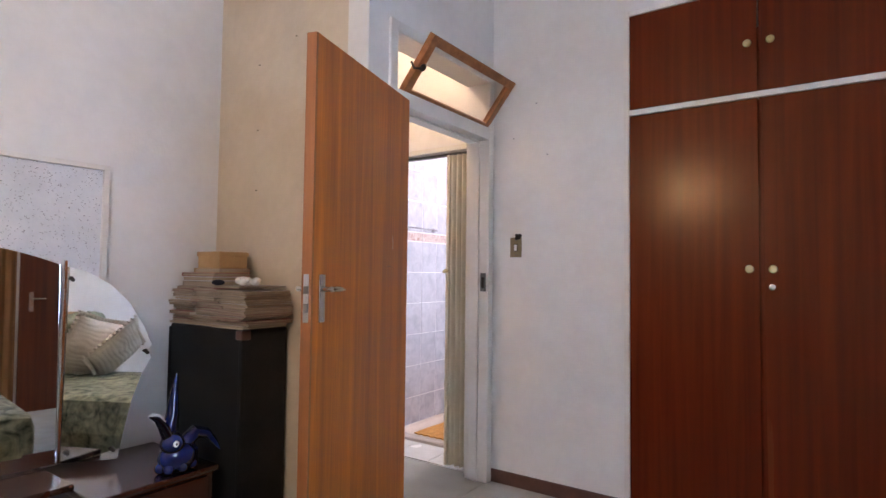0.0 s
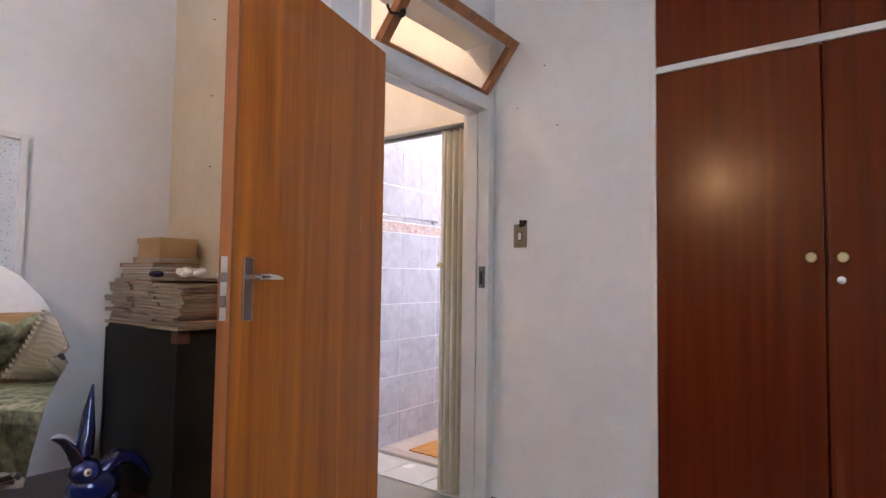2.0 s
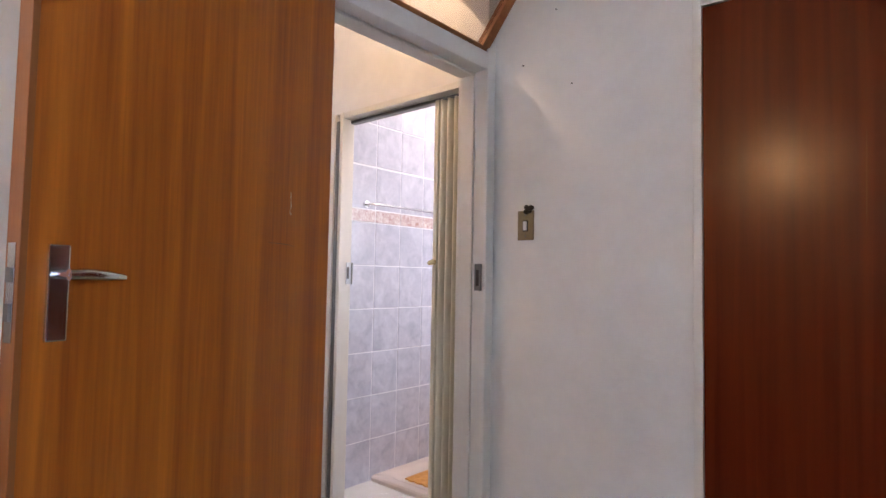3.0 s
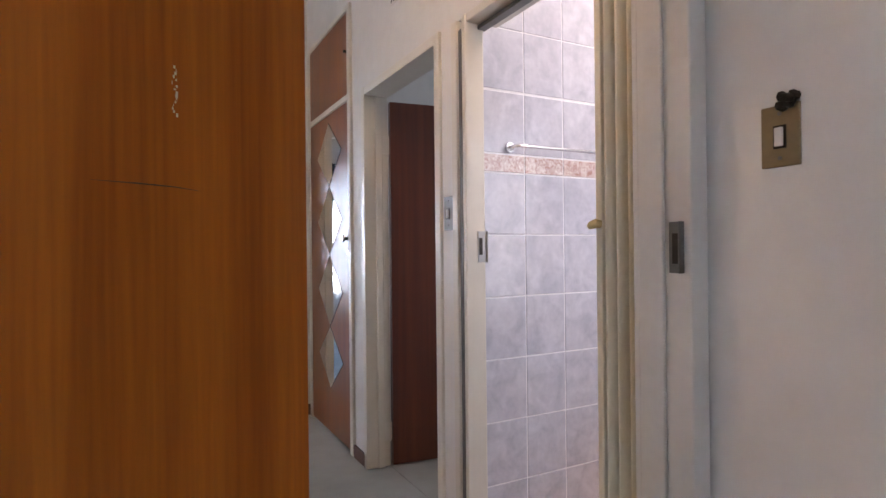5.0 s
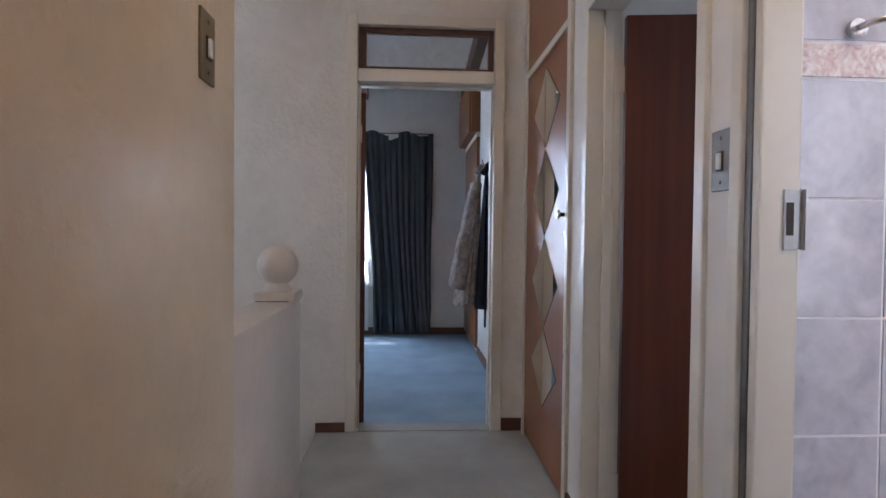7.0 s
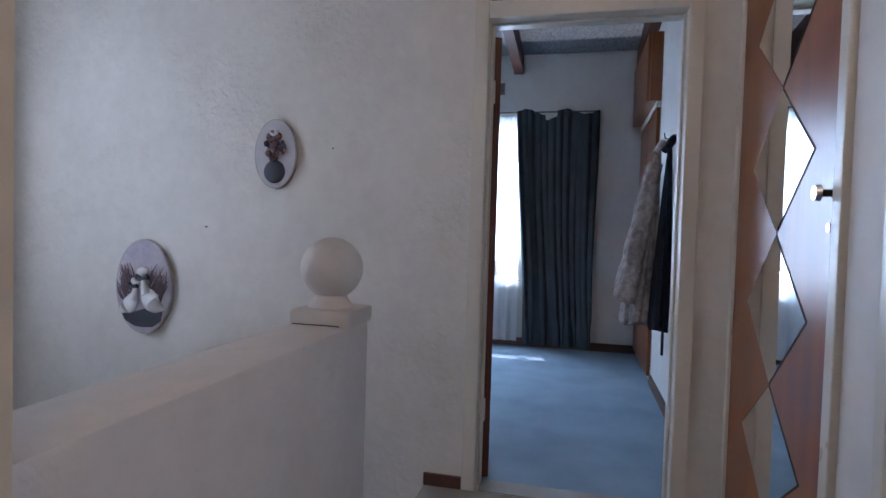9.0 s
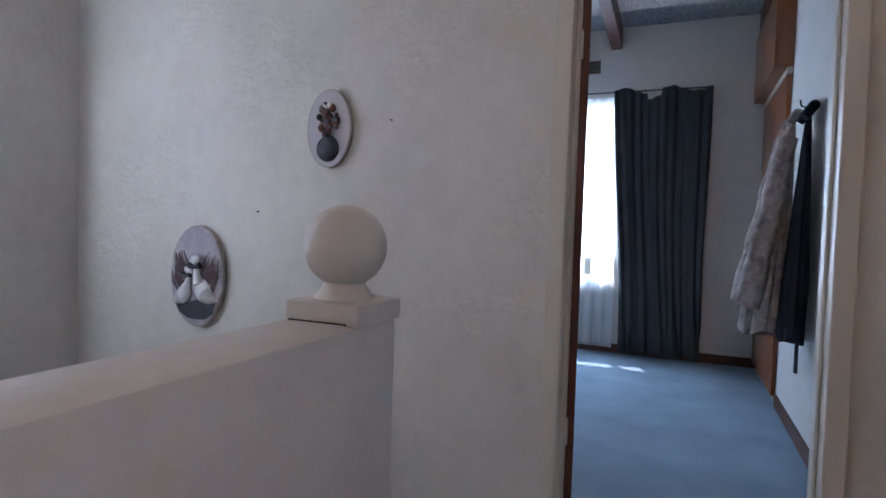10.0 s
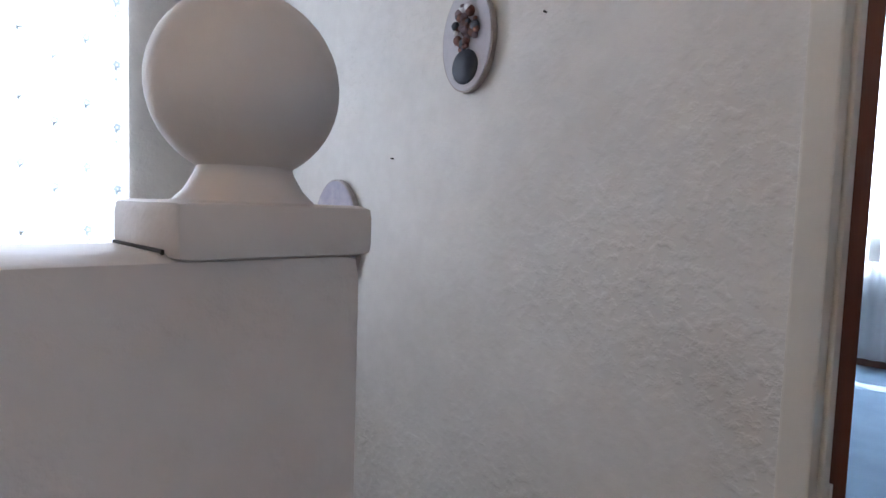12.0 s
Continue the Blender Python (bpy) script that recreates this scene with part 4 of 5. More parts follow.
tube(bm, [(1.575, 1.60, 1.13), (1.54, 1.60, 1.13), (1.535, 1.65, 1.13), (1.54, 1.72, 1.13)], 0.009)
part("lever", bm, M_METAL, dd, "", True)
# pendant lamp
pl = thing("pendant_lamp", "bare lit bulb on a cord from the bedroom ceiling", "lamp", (-1.1, -0.35, H))
bm = bmesh.new()
cylinder(bm, (-1.1, -0.35, 2.24), (-1.1, -0.35, H), 0.004, seg=8)
part("cord", bm, M_SCREWDARK, pl)
bm = bmesh.new()
cylinder(bm, (-1.1, -0.35, 2.20), (-1.1, -0.35, 2.25), 0.018)
part("holder", bm, M_WHITEGLAZE, pl)
cl = thing("ceiling_lamp", "small round glass ceiling lamp in the corridor", "lamp", (-1.98, 2.45, H))
bm = bmesh.new()
lathe(bm, [(0.08, 0), (0.08, 0.03), (0.06, 0.05)], (-1.98, 2.45, H - 0.05), 24)
part("rose", bm, M_WHITEGLAZE, cl)
bm = bmesh.new()
cylinder(bm, (-1.98, 2.45, 2.76), (-1.98, 2.45, H - 0.05), 0.012)
part("holder", bm, M_WHITEGLAZE, cl)

# ---- bathroom ----
setting("floor_bathroom", boxes((-2.657, -1.695, YW + 0.0, 4.30, -0.12, -0.006)), M_GROUT, "grouted bathroom floor", "floor")
floor_b = bpy.data.objects["floor_bathroom"]
def shared(name, me, at, parent):
    ob = new(name, me)
    ob.location = at
    ob.parent = parent
    ob.matrix_parent_inverse = parent.matrix_basis.inverted()
    return ob
fl_tile = mesh_of("floor_tile", boxes((0.002, 0.298, 0.002, 0.298, -0.01, 0.012), bevel=0.002), M_FLOORTILE)
for i in range(3):
    shared("tile", fl_tile, (-2.655 + 0.3 * i, YW + 0.02, -0.004), floor_b)
    shared("tile", fl_tile, (-2.655 + 0.3 * i, YW + 0.32, -0.004), floor_b)
tray = thing("shower_tray", "pale pink moulded shower tray with rounded rim", "shower tray", (-2.2, 3.7, 0))
bm = bmesh.new()
def rrect(x0, x1, y0, y1, r, z):
    out = []
    for cx, cy, a0 in ((x1 - r, y1 - r, 0), (x0 + r, y1 - r, 90), (x0 + r, y0 + r, 180), (x1 - r, y0 + r, 270)):
        out += [(cx + r * math.cos(radians(a0 + k * 15)), cy + r * math.sin(radians(a0 + k * 15)), z) for k in range(7)]
    return out
rings = [[bm.verts.new(p) for p in rrect(-2.654 + d, -1.75 - d, 3.30 + d, 4.28 - d, 0.03 + d2, z)] for d, d2, z in ((0, 0, 0.0), (0, 0, 0.026), (0.008, 0.0, 0.034), (0.06, 0.04, 0.034), (0.075, 0.05, 0.028), (0.10, 0.05, 0.010))]
for p, q in zip(rings, rings[1:]):
    for i in range(len(p)):
        bm.faces.new((p[i], p[(i + 1) % len(p)], q[(i + 1) % len(q)], q[i]))
bm.faces.new(rings[-1])
part("basin", bm, M_TRAY, tray, "", True)
solid("bath_mat", sheet(lambda u, v: (-2.50 + 0.55 * u, 3.44 + 0.64 * v, 0.020 + 0.003 * math.sin(u * 60) + 0.002 * math.sin(v * 9)), 60, 10, 0.008), M_MAT, "orange ribbed bath mat lying in the shower tray", "bath mat", True)
setting("trim_bath_ledge", boxes((-2.654, -1.70, 4.18, 4.295, 0.0, 0.30), bevel=0.01), M_WHITEGLAZE, "white ledge at the end of the shower", "ledge")
tw = bpy.data.objects["wall_bathroom_left"]
tile_me = mesh_of("tile", boxes((0, 0.012, 0.0029, 0.1971, 0.0029, 0.2471), bevel=0.0015), M_TILE)
bord_me = mesh_of("border_tile", boxes((0, 0.013, 0.0029, 0.1971, 0.0029, 0.0711), bevel=0.0015), M_BORDER)
rows_z = [-0.007, 0.243, 0.493, 0.743, 0.993, 1.243, 1.571, 1.827, 2.077, 2.327, 2.577]
for j in range(6):
    for z in rows_z:
        o = shared("tile", tile_me, (-2.657, 3.09 + 0.204 * j, z), tw)
        o.scale = (1, 1.02, 0.8 if z > 2.5 else 1.0)
    shared("border_tile", bord_me, (-2.657, 3.09 + 0.204 * j, 1.4945), tw).scale = (1, 1.02, 1)
twb = bpy.data.objects["wall_bathroom_back"]
tile_b = mesh_of("tile", boxes((0.0015, 0.1985, -0.012, 0, 0.0015, 0.2485), bevel=0.0015), M_TILE)
for i in range(4):
    for z in rows_z[1:7]:
        if z < 1.6:
            shared("tile", tile_b, (-2.64 + 0.2 * i, 4.30, z), twb)
rail = thing("towel_rail", "thin chrome towel rail on the tiled wall", "towel rail", (-2.63, 3.28, 1.61))
bm = bmesh.new()
tube(bm, [(-2.645, 3.215, 1.596), (-2.600, 3.215, 1.596), (-2.585, 3.228, 1.596), (-2.580, 3.27, 1.596), (-2.580, 3.80, 1.596), (-2.586, 3.83, 1.596), (-2.645, 3.84, 1.596)], 0.007)
part("bar", bm, M_METAL, rail, "", True)
for y in (3.215, 3.84):
    bm = bmesh.new()
    cylinder(bm, (-2.645, y, 1.596), (-2.632, y, 1.596), 0.02)
    part("flange", bm, M_METAL, rail)
# folding door
ac = thing("folding_door", "cream vinyl concertina door folded against the jamb", "folding door", (-1.85, 3.03, 0))
n = 7
for i in range(n):
    xa, xb = -1.898 + 0.0205 * i, -1.898 + 0.0205 * (i + 1)
    ya, yb = (2.992, 3.07) if i % 2 else (3.07, 2.992)
    part("slat", sheet(lambda u, v, xa=xa, xb=xb, ya=ya, yb=yb: (xa + (xb - xa) * u, ya + (yb - ya) * (0.5 - 0.5 * math.cos(math.pi * u)), 0.02 + 1.985 * v), 6, 1, 0.003), M_ACCORDION, ac, "", True)
part("lead_post", boxes((-1.921, -1.899, 2.996, 3.062, 0.015, 2.01), bevel=0.004), M_ACCORDION, ac)
bm = bmesh.new()
tube(bm, [(-1.905, 2.998, 1.25), (-1.910, 2.985, 1.252), (-1.918, 2.978, 1.248), (-1.926, 2.974, 1.242)], [0.011, 0.013, 0.012, 0.007], 10)
part("pull_handle", bm, M_KNOB, ac, "cream moulded pull handle", True)
part("track", boxes((-2.56, -1.75, 3.015, 3.05, 2.008, 2.024), bevel=0.002), M_DULLMETAL, ac, "grey metal head track")

# ---- second door ----
leaf2, put2, L2 = door_leaf("door_second", "open dark red-brown veneered side room door", (-3.655, 3.112), (-3.555, 3.91), 0.01, 2.0, 0.04, M_REDDOOR, M_REDDOOR, -1)
for zz in (0.14, 1.715):
    part("hinge", boxes((-3.652, -3.638, 3.062, 3.112, zz, zz + 0.10), bevel=0.002), M_WHITE_PAINT, leaf2, "white painted hinge")
vent = thing("air_brick", "white plaster air vent with rows of small holes", "air vent", (-3.19, YW, 2.43))
part("plate", boxes((-3.28, -3.10, YW - 0.006, YW, 2.37, 2.49), bevel=0.002), M_WHITE_PAINT, vent)
# dark blocks on the plate stand for the shade inside the holes
for i in range(6):
    for k in range(5):
        part("hole_shade", boxes((-3.268 + 0.028 * i, -3.255 + 0.028 * i, YW - 0.0075, YW - 0.0055, 2.378 + 0.0225 * k, 2.390 + 0.0225 * k)), M_SCREWDARK, vent)

# ---- hall cupboard with diamond mirrors ----
CX0, CX1 = -4.75, -3.915
setting("trim_hall_cupboard", boxes((-4.79, CX0, YW - 0.016, YW + 0.03, 0, 2.62), (CX1, -3.868, YW - 0.016, YW + 0.03, 0, 2.62), (CX0, CX1, YW - 0.016, YW + 0.03, 2.065, 2.10), (CX0, CX1, YW - 0.016, YW + 0.03, 2.59, 2.62), bevel=0.004), M_PAINT, "cream painted cupboard surround", "trim")
cup = thing("hall_cupboard", "orange-brown veneered hall cupboard with a chain of diamond mirrors", "cupboard", (-4.32, YW, 0))
part("back", boxes((CX0, CX1, YW + 0.06, YW + 0.08, 0, 2.62)), M_REDDOOR, cup)
up = part("top_door", boxes((CX0 + 0.002, CX1 - 0.002, YW - 0.006, YW + 0.016, 2.103, 2.588), bevel=0.002), M_CUPBOARD, cup)
cdoor = part("door", boxes((CX0 + 0.002, CX1 - 0.002, YW - 0.006, YW + 0.016, 0.015, 2.063), bevel=0.002), M_CUPBOARD, cup)
nodes = (0.30, 0.70, 1.16, 1.60, 2.01)
for za, zb in zip(nodes, nodes[1:]):
    for w_, d_, mt, nm in ((0.262, -0.0075, M_SCREWDARK, "mirror_edge"), (0.255, -0.009, M_MIRROR, "diamond_mirror")):
        e = 0.0 if nm == "mirror_edge" else 0.006
        pts = [(-4.31, za + e), (-4.31 + w_, (za + zb) / 2), (-4.31, zb - e), (-4.31 - w_, (za + zb) / 2)]
        part(nm, prism(pts, 0.003, lambda a, d, z, d_=d_: (a, YW + d_ + d, z)), mt, cdoor, "diamond-shaped mirror" if nm != "mirror_edge" else "dark mirror edge")
bm = bmesh.new()
cylinder(bm, (-3.945, YW - 0.005, 1.258), (-3.945, YW - 0.034, 1.258), 0.009)
part("knob_stem", bm, M_SCREWDARK, cdoor, "dark knob stem", True)
bm = bmesh.new()
cylinder(bm, (-3.945, YW - 0.032, 1.258), (-3.945, YW - 0.044, 1.258), 0.022, 0.018, 18)
part("knob", bm, M_METAL, cdoor, "round chrome knob", True)
bm = bmesh.new()
cylinder(bm, (-3.945, YW - 0.006, 1.175), (-3.945, YW - 0.010, 1.175), 0.012)
part("keyhole_plate", bm, M_METAL, cdoor)
bm = bmesh.new()
cylinder(bm, (-3.95, YW - 0.006, 2.36), (-3.95, YW - 0.022, 2.36), 0.008)
part("knob", bm, M_SCREWDARK, up)

# ---- oval plaques ----
def oval(cy, cz, ry, rz, to):
    return [(cy + ry * math.cos(2 * math.pi * i / 40), cz + rz * math.sin(2 * math.pi * i / 40)) for i in range(40)]
M_SKYPAINT = mat("lilac_painted_ground", (0.30, 0.28, 0.38), (0.55, 0.50, 0.52), 0.6, 7, 40, 0.05)
M_PALEPAINT = mat("pale_painted_ground", (0.44, 0.42, 0.46), (0.58, 0.56, 0.58), 0.6, 7, 40, 0.05)
M_NAVYCLAY = mat("navy_clay", (0.010, 0.014, 0.026), (0.03, 0.038, 0.06), 0.5, 12, 50, 0.3)
M_ROSECLAY = mat("rose_brown_clay", (0.05, 0.018, 0.013), (0.20, 0.075, 0.05), 0.6, 30, 80, 0.5)
M_REED = mat("brown_reed_paint", (0.10, 0.065, 0.075), (0.22, 0.15, 0.16), 0.7, 20, 60, 0.2)
to_wall = lambda a, d, z: (XF + 0.004 + d, a, z)
p1 = thing("oval_plaque", "small oval wall plaque with a dark vase of modelled flowers", "wall plaque", (XF, 0.99, 1.479))
M_RIM = mat("pale_plaque_edge", (0.30, 0.25, 0.22), (0.48, 0.43, 0.40), 0.7, 14, 60, 0.3)
part("rim", prism(oval(0.990, 1.479, 0.108, 0.163, 0), 0.020, to_wall), M_RIM, p1, "pale uneven rim")
part("plate", prism(oval(0.990, 1.479, 0.103, 0.158, 0), 0.023, to_wall), M_PALEPAINT, p1)
bm = bmesh.new()
ellipsoid(bm, (XF + 0.028, 0.99, 1.395), 0.018, 0.055, 0.055, 18, 10)
part("vase", bm, M_NAVYCLAY, p1, "round dark blue vase", True)
rng = random.Random(5)
for i in range(48):
    a, r = rng.uniform(0, 6.28), rng.uniform(0, 0.050)
    bm = bmesh.new()
    s = rng.uniform(0.008, 0.018)
    ellipsoid(bm, (XF + 0.03 + rng.uniform(0, 0.008), 0.99 + r * math.cos(a), 1.512 + 1.35 * r * math.sin(a)), s * 0.8, s, s, 8, 6)
    part("flower", bm, (M_ROSECLAY, M_NAVYCLAY, M_ROSECLAY, M_REED, M_WHITEGLAZE)[i % 5 if i % 10 != 4 else 0], p1, "", True)
p2 = thing("oval_plaque", "larger oval wall plaque with two modelled white geese and reeds", "wall plaque", (XF, 0.273, 0.80))
part("rim", prism(oval(0.273, 0.817, 0.164, 0.238, 0), 0.022, to_wall), M_RIM, p2, "pale uneven rim")
part("plate", prism(oval(0.273, 0.817, 0.158, 0.232, 0), 0.025, to_wall), M_SKYPAINT, p2)
bm = bmesh.new()
ground = [(0.273 + y, 0.817 + z) for y, z in ((-0.10, -0.125), (-0.12, -0.145), (-0.10, -0.175), (-0.05, -0.20), (0.0, -0.205), (0.06, -0.20), (0.105, -0.17), (0.115, -0.12), (0.06, -0.13), (0.01, -0.11), (-0.05, -0.13))]
part("water", prism(ground, 0.028, to_wall), M_NAVYCLAY, p2, "dark blue water")
for gy, gz, s, sg in ((0.322, 0.752, 1.0, 1), (0.205, 0.728, 0.82, -1)):
    bm = bmesh.new()
    ellipsoid(bm, (XF + 0.036, gy, gz), 0.020, 0.050 * s, 0.064 * s, 18, 10, 1.0, Matrix.Rotation(radians(34 * sg), 4, "X"))
    tube(bm, [(XF + 0.040, gy + sg * 0.02 * s, gz - 0.018 * s), (XF + 0.038, gy + sg * 0.052 * s, gz - 0.038 * s), (XF + 0.034, gy + sg * 0.088 * s, gz - 0.042 * s)], [0.040 * s, 0.026 * s, 0.004], 12)
    tube(bm, [(XF + 0.038, gy - sg * 0.018 * s, gz + 0.03 * s), (XF + 0.040, gy - sg * 0.034 * s, gz + 0.075 * s), (XF + 0.040, gy - sg * 0.036 * s, gz + 0.105 * s)], [0.032 * s, 0.017 * s, 0.013 * s], 12)
    ellipsoid(bm, (XF + 0.042, gy - sg * 0.044 * s, gz + 0.142 * s), 0.017, 0.034 * s, 0.024 * s, 14, 8, 1.0, Matrix.Rotation(radians(18 * sg), 4, "X"))
    part("goose", bm, M_WHITEGLAZE, p2, "white modelled goose", True)
    bm = bmesh.new()
    tube(bm, [(XF + 0.05, gy - sg * 0.005 * s, gz + 0.118 * s), (XF + 0.058, gy - sg * 0.034 * s, gz + 0.108 * s), (XF + 0.05, gy - sg * 0.064 * s, gz + 0.116 * s)], [0.016 * s, 0.006, 0.016 * s], 8)
    part("bow", bm, M_NAVYCLAY, p2, "dark blue neck bow", True)
for i in range(90):
    s = -1 if i % 2 else 1
    bm = bmesh.new()
    y = 0.273 + s * rng.uniform(0.035, 0.125)
    z = 0.777 + rng.uniform(-0.03, 0.08)
    tube(bm, [(XF + 0.03, y, z), (XF + 0.036, y + s * rng.uniform(0.0, 0.03), z + 0.03), (XF + 0.036, y + s * rng.uniform(0.005, 0.05), z + rng.uniform(0.05, 0.10))], [0.005, 0.004, 0.001], 5)
    part("reed", bm, M_REED, p2)

# ---- far bedroom ----
leaf3, put3, L3 = door_leaf("door_far", "open dark brown far bedroom door seen edge-on", (-4.972, 2.022), (-5.73, 1.73), 0.01, 2.02, 0.04, M_REDDOOR, M_REDDOOR, 1)
for zz in (0.28, 1.72):
    part("hinge", boxes((-4.958, -4.93, 1.975, 2.001, zz, zz + 0.10), bevel=0.002), M_WHITE_PAINT, leaf3, "white painted hinge")
fp = thing("fanlight_far", "fixed fanlight pane in a dark wooden sash", "window sash", (XF - 0.06, 2.4, 2.11))
part("sash", boxes((XF - 0.075, XF - 0.03, 1.985, 2.03, 2.131, 2.384), (XF - 0.075, XF - 0.03, 2.752, 2.784, 2.131, 2.384), (XF - 0.075, XF - 0.03, 2.03, 2.752, 2.131, 2.155), (XF - 0.075, XF - 0.03, 2.03, 2.752, 2.352, 2.384), bevel=0.003), M_BEAM, fp)
pane = part("pane", boxes((XF - 0.055, XF - 0.051, 2.03, 2.752, 2.155, 2.352)), M_GLASS, fp)
pane.visible_shadow = False
setting("window_far", boxes((-8.23, -8.19, 0.3, 0.35, 0.66, 2.25), (-8.23, -8.19, 1.80, 1.85, 0.66, 2.25), (-8.23, -8.19, 0.35, 1.80, 0.66, 0.70), (-8.23, -8.19, 0.35, 1.80, 2.20, 2.25), (-8.23, -8.19, 0.92, 0.96, 0.70, 2.20), (-8.23, -8.19, 1.535, 1.60, 0.70, 2.20), bevel=0.004), M_WHITE_PAINT, "white window frame behind net curtain", "window")
curtain("curtain", "dark grey-green heavy curtain hanging to the floor", lambda u, v: (
    -8.06 + 0.022 * math.sin(u * 46 + 1.8 * math.sin(u * 7 + 0.4 * v)) * (0.6 + 0.4 * math.sin(v * 3 + u * 5)) + 0.022 * math.sin(u * 15 + v * 1.2) + 0.010 * math.sin(u * 71 + 2 * v),
    1.765 + 0.79 * u + 0.03 * math.sin(v * 4 + u * 3) * (1 - v) + (0.015 * math.sin(u * 30) if v < 0.1 else 0) + (0.12 * (1 - u) * (1 - v)),
    0.04 + (2.30 + 0.03 * math.sin(u * 13) * v - (0.05 if 0.35 < u < 0.5 else 0) * v) * v), M_CURTAIN, 130, 16, 0.005)
curtain("curtain", "dark grey-green heavy curtain hanging to the floor", lambda u, v: (-8.06 + 0.035 * math.sin(u * 50), -0.2 + 0.6 * u, 0.04 + 2.3 * v), M_CURTAIN, 80, 6, 0.005)
curtain("net_curtain", "white net curtain over the far bedroom window", lambda u, v: (-8.125 + 0.014 * math.sin(u * 95 + math.sin(u * 21)), 0.1 + 1.72 * u, 0.86 + 1.45 * v), M_NET, 150, 4, 0.0)
# gap added between upper and lower net to let a sun strip through
curtain("net_curtain", "lower part of the far bedroom net, below an added gap", lambda u, v: (-8.125 + 0.014 * math.sin(u * 95 + math.sin(u * 21)), 0.1 + 1.72 * u, 0.05 + 0.65 * v), M_NET, 150, 4, 0.0)
bm = bmesh.new()
cylinder(bm, (-8.09, -0.2, 2.345), (-8.09, 2.52, 2.345), 0.007)
solid("curtain_rail", bm, M_DULLMETAL, "thin metal curtain rail", "curtain rail")
v2 = thing("air_brick", "small plaster air vent high on the far wall", "air vent", (-8.16, 1.50, 2.56))
part("plate", boxes((-8.16, -8.152, 1.46, 1.62, 2.54, 2.66), bevel=0.002), M_COVER, v2)
# slots are dark bars on the plate, coloured as their inner shade
for k in range(5):
    part("slot_shade", boxes((-8.1525, -8.150, 1.475, 1.605, 2.552 + 0.021 * k, 2.560 + 0.021 * k)), M_SCREWDARK, v2)
fc = thing("far_cupboard", "orange-brown veneered built-in cupboard in the far bedroom", "cupboard", (-7.6, 2.935, 0))
part("back", boxes((-8.13, -7.02, 3.02, 3.04, 0.05, 2.72)), M_REDDOOR, fc)
for a, b in ((-8.12, -7.585), (-7.58, -7.03)):
    part("top_door", boxes((a, b, 2.865, 2.888, 2.19, 2.71), bevel=0.002), M_CUPBOARD, fc)
    part("door", boxes((a, b, 2.945, 2.97, 0.06, 2.14), bevel=0.002), M_CUPBOARD, fc)
part("top_carcass", boxes((-8.13, -7.02, 2.89, 3.004, 2.19, 2.715), bevel=0.002), M_CUPBOARD, fc)
part("rail", boxes((-8.13, -7.02, 2.94, 2.972, 2.145, 2.185), bevel=0.002), M_WHITE_PAINT, fc, "white painted rail")

hk = thing("coat_hook", "small dark wall hook carrying the coats", "hook", (-6.28, 2.975, 1.78))
bm = bmesh.new()
tube(bm, [(-6.28, 2.975, 1.77), (-6.28, 2.94, 1.77), (-6.28, 2.91, 1.78), (-6.28, 2.905, 1.81)], 0.004)
part("arm", bm, M_SCREWDARK, hk, "", True)


def hung(name, label, mt, cx, cy, top, bottom, wide, deep, seed, sleeve, fall):
    ob = thing(name, label, "coat", (cx, cy, top))
    def ring(a, k):
        t = k / 14
        z = top + (bottom - top) * t
        grow = min(1, 0.12 + 1.02 * t ** 0.6) * (0.85 + 0.2 * t)
        f = 1 + 0.13 * math.sin(a * 2 * math.pi * 5 + seed + t * 1.5) * min(1, t * 2) + 0.06 * math.sin(a * 2 * math.pi * 11 + seed * 2 - t * 2)
        return (cx + wide * grow * f * math.cos(2 * math.pi * a), cy - fall * t ** 0.9 + deep * grow * f * math.sin(2 * math.pi * a), z + (0.02 * math.sin(a * 19 + seed) if k == 14 else 0))
    part("body", drape(ring, 60, range(15)), mt, ob, "", True)
    for s in sleeve:
        bm = bmesh.new()
        pts, rr = [], []
        for k in range(11):
            t = k / 10
            pts.append((cx + s * wide * (0.45 + 0.65 * math.sin(t * 1.5)) + 0.012 * math.sin(t * 14 + seed), cy - deep * 0.35 - (fall + deep * 0.55) * t, top - 0.14 - t * 0.76 * (top - bottom)))
            rr.append(0.045 + 0.022 * t + 0.006 * math.sin(t * 23 + seed))
        tube(bm, pts, rr, 16)
        part("sleeve", bm, mt, ob, "", True)
    bm = bmesh.new()
    tube(bm, [(cx - 0.07, cy - 0.03, top - 0.07), (cx - 0.05, cy + 0.01, top - 0.01), (cx, cy + 0.02, top + 0.005), (cx + 0.05, cy + 0.01, top - 0.01), (cx + 0.07, cy - 0.03, top - 0.07)], [0.02, 0.026, 0.026, 0.026, 0.02], 10)
    part("collar", bm, mt, ob, "", True)
    return ob


hung("patterned_coat", "pale patterned quilted dressing gown hanging on the wall hook", M_COAT, -6.33, 2.885, 1.75, 0.58, 0.12, 0.085, 1.0, (-1, 1), 0.11)
nv = hung("navy_gown", "navy blue towelling gown hanging on the wall hook", M_NAVY, -6.14, 2.925, 1.75, 0.58, 0.11, 0.05, 2.4, (), 0.03)
part("belt", boxes((-6.08, -6.05, 2.905, 2.92, 0.42, 0.80), bevel=0.004), M_NAVY, nv, "hanging navy belt")

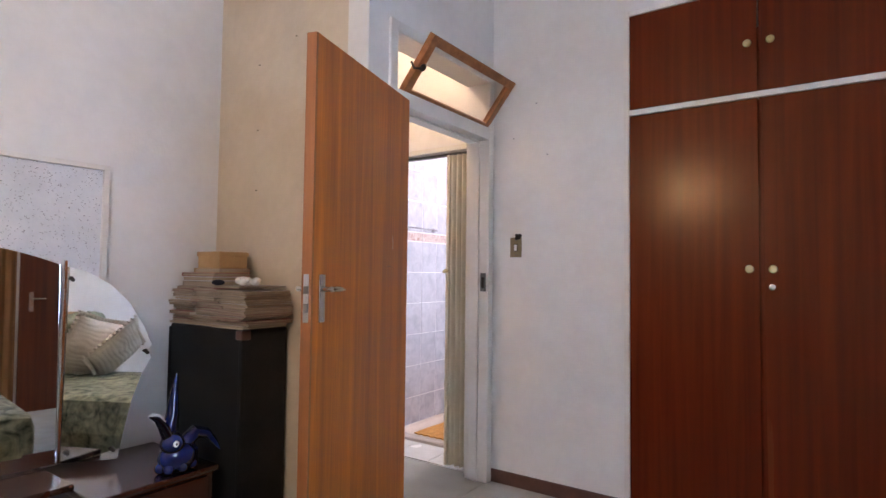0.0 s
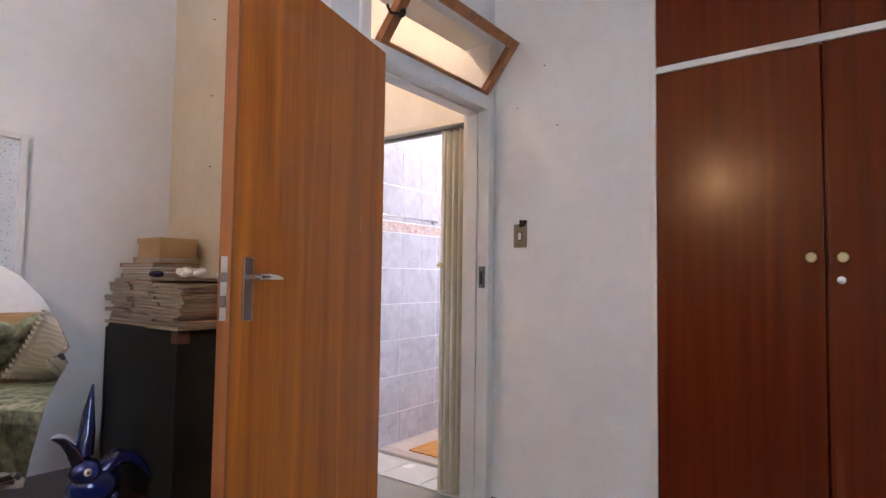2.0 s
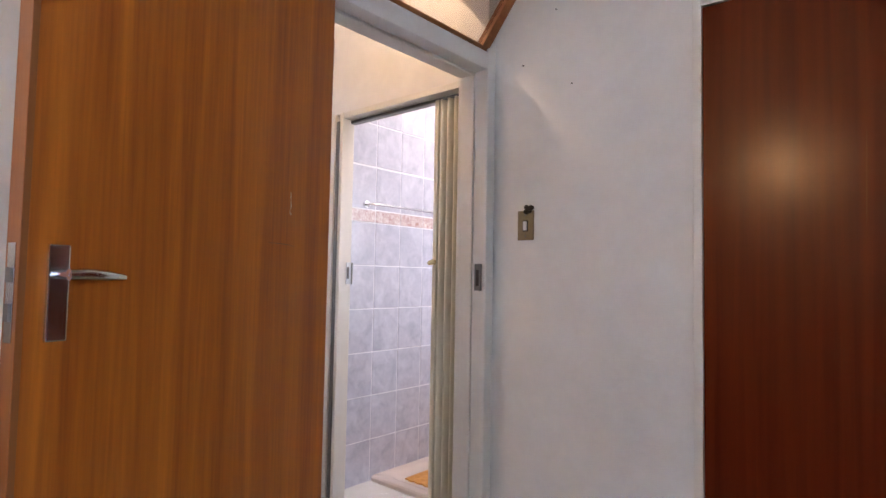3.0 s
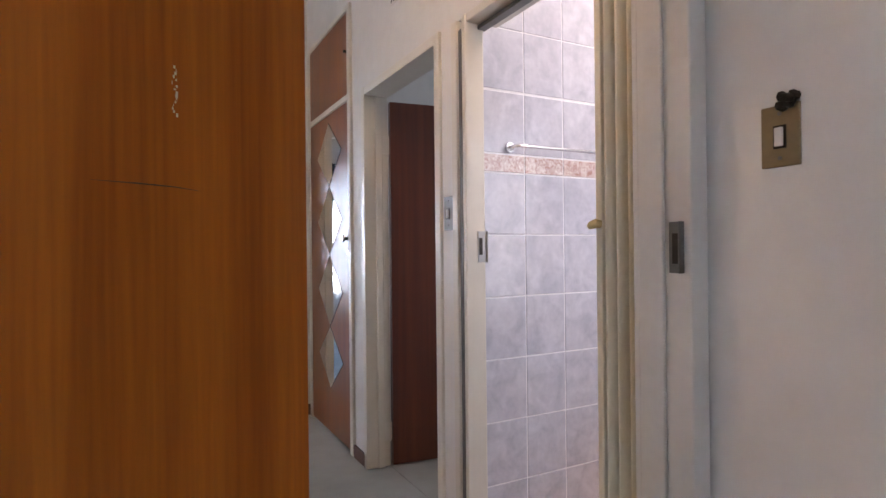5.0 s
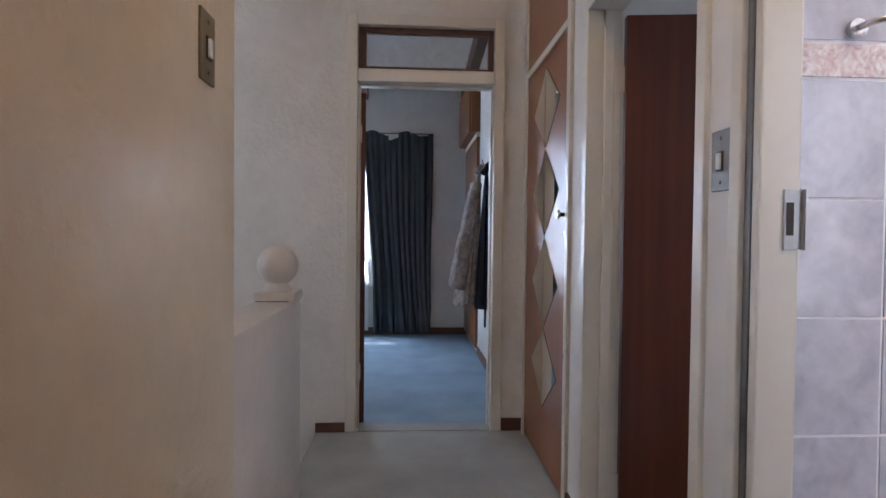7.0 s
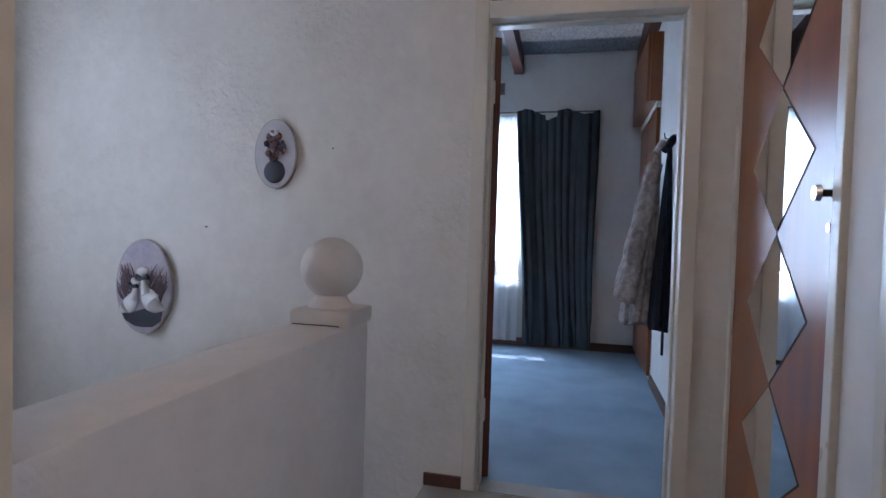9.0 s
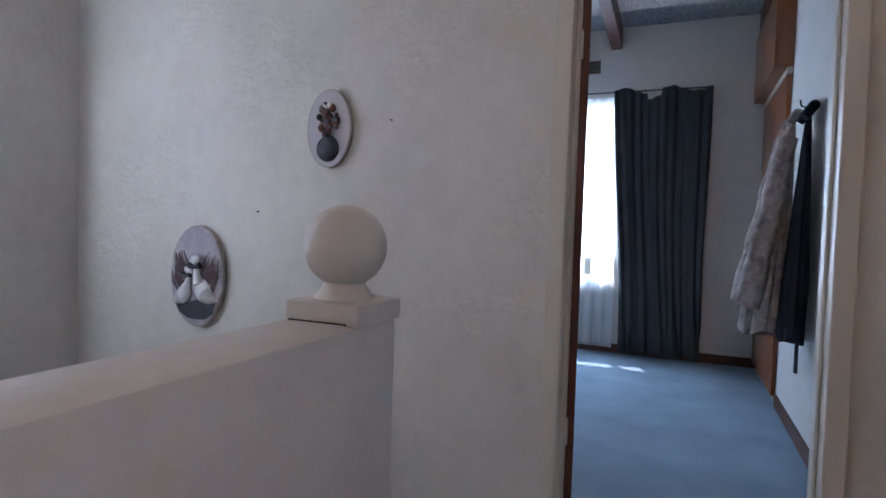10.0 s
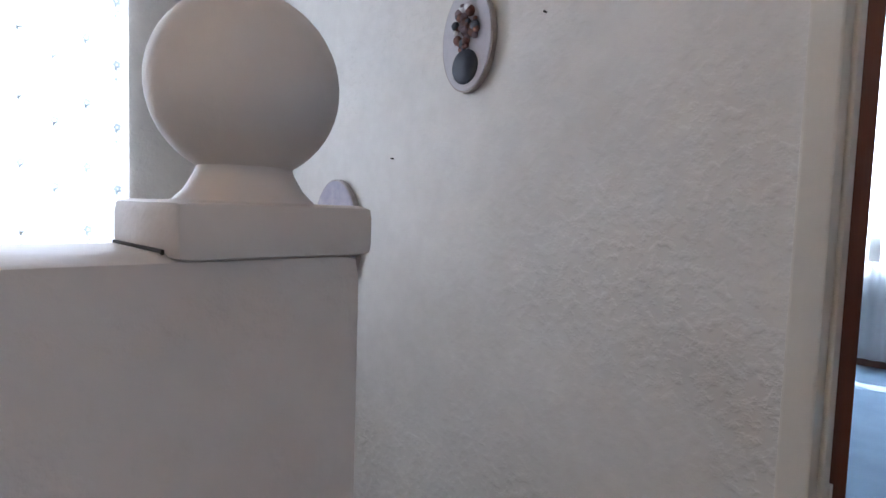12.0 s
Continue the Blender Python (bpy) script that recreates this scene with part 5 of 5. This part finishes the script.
# ---- stair window ----
setting("window_stair", boxes((-4.28, -4.24, -0.68, -0.63, 0.55, 2.45), (-3.24, -3.2, -0.68, -0.63, 0.55, 2.45), (-4.24, -3.24, -0.68, -0.63, 0.55, 0.60), (-4.24, -3.24, -0.68, -0.63, 2.40, 2.45), (-3.76, -3.72, -0.68, -0.63, 0.60, 2.40), bevel=0.004), M_WHITE_PAINT, "white window frame behind net curtain", "window")
stair_net = curtain("net_curtain", "white net curtain with small stitched flowers over the stair window", lambda u, v: (-4.275 + 1.13 * u, -0.57 + 0.010 * math.sin(u * 60), 0.5 + 2.0 * v), M_NET, 90, 4, 0.0)

bl = thing("bathroom_lamp", "round white glass bathroom ceiling lamp", "lamp", (-2.05, 3.75, H))
bm = bmesh.new()
lathe(bm, [(0.09, 0), (0.09, 0.02), (0.06, 0.03)], (-2.05, 3.75, H - 0.03), 24)
part("rose", bm, M_WHITEGLAZE, bl)

# scuffs on the bedroom door face
rng = random.Random(12)
def on_leaf(nm, bm, mt, lab):
    u = Vector((0.219, -0.802, 0)).normalized()
    m = Matrix(((u.x, -u.y, 0, -1.525), (u.y, u.x, 0, 2.098), (0, 0, 1, 0), (0, 0, 0, 1)))
    bmesh.ops.transform(bm, matrix=m, verts=bm.verts)
    return part(nm, bm, mt, leaf, lab)
bm = bmesh.new()
for i in range(16):
    a, z = 0.170 + rng.uniform(-0.003, 0.003), 1.400 - 0.0037 * i
    w2, h2 = rng.uniform(0.0003, 0.0014), rng.uniform(0.001, 0.0022)
    box(bm, a - w2, a + w2, 0.0, 0.0005, z - h2, z + h2)
tagged(on_leaf("paint_scuff", bm, M_WHITE_PAINT, "smear of white paint"), kind="stuff")
bm = bmesh.new()
tube(bm, [(0.255, 0, 1.263), (0.21, 0, 1.2625), (0.17, 0, 1.261), (0.142, 0, 1.258)], [0.0002, 0.0009, 0.0008, 0.0002], 5)
on_leaf("scratch", bm, M_BEAM, "thin dark scratch")

# stitched flowers on the stair net
M_MOTIF = sheer("grey_blue_stitching", (0.40, 0.46, 0.48))
rng = random.Random(31)
for i in range(7):
    for k in range(6):
        x, z = -4.225 + 0.115 * i, 0.72 + 0.27 * k + (0.09 if i % 2 else 0)
        yy = -0.557
        bm = bmesh.new()
        for a in range(5):
            c, s2 = math.cos(a * 1.257), math.sin(a * 1.257)
            pts = [(x + 0.010 * c + 0.008 * math.cos(b * 1.047), yy, z + 0.012 * s2 + 0.008 * math.sin(b * 1.047)) for b in range(6)]
            bm.faces.new([bm.verts.new(q) for q in pts])
        for q in range(3):
            z2 = z - 0.03 - 0.022 * q
            bm.faces.new([bm.verts.new(v) for v in ((x - 0.001, yy, z2), (x + 0.012 * (-1) ** q, yy, z2 + 0.010), (x + 0.002, yy, z2 + 0.022), (x - 0.002, yy, z2 + 0.02))])
        mo = new("flower_motif", mesh_of("flower_motif", bm, M_MOTIF))
        mo.parent = stair_net

# glowing panels added outside the windows in place of bright daylight
M_BACKDROP_GLOW = glow("backdrop_glow", (0.80, 0.90, 1.0), 3.0)
setting("backdrop_far", boxes((-26.1, -26.0, -14, 16, -3, 7)), M_BACKDROP_GLOW, "glowing panel added outside the far window", "backdrop")
setting("backdrop_stair", boxes((-14, 8, -16.1, -16.0, -3, 7)), M_BACKDROP_GLOW, "glowing panel added outside the stair window", "backdrop")
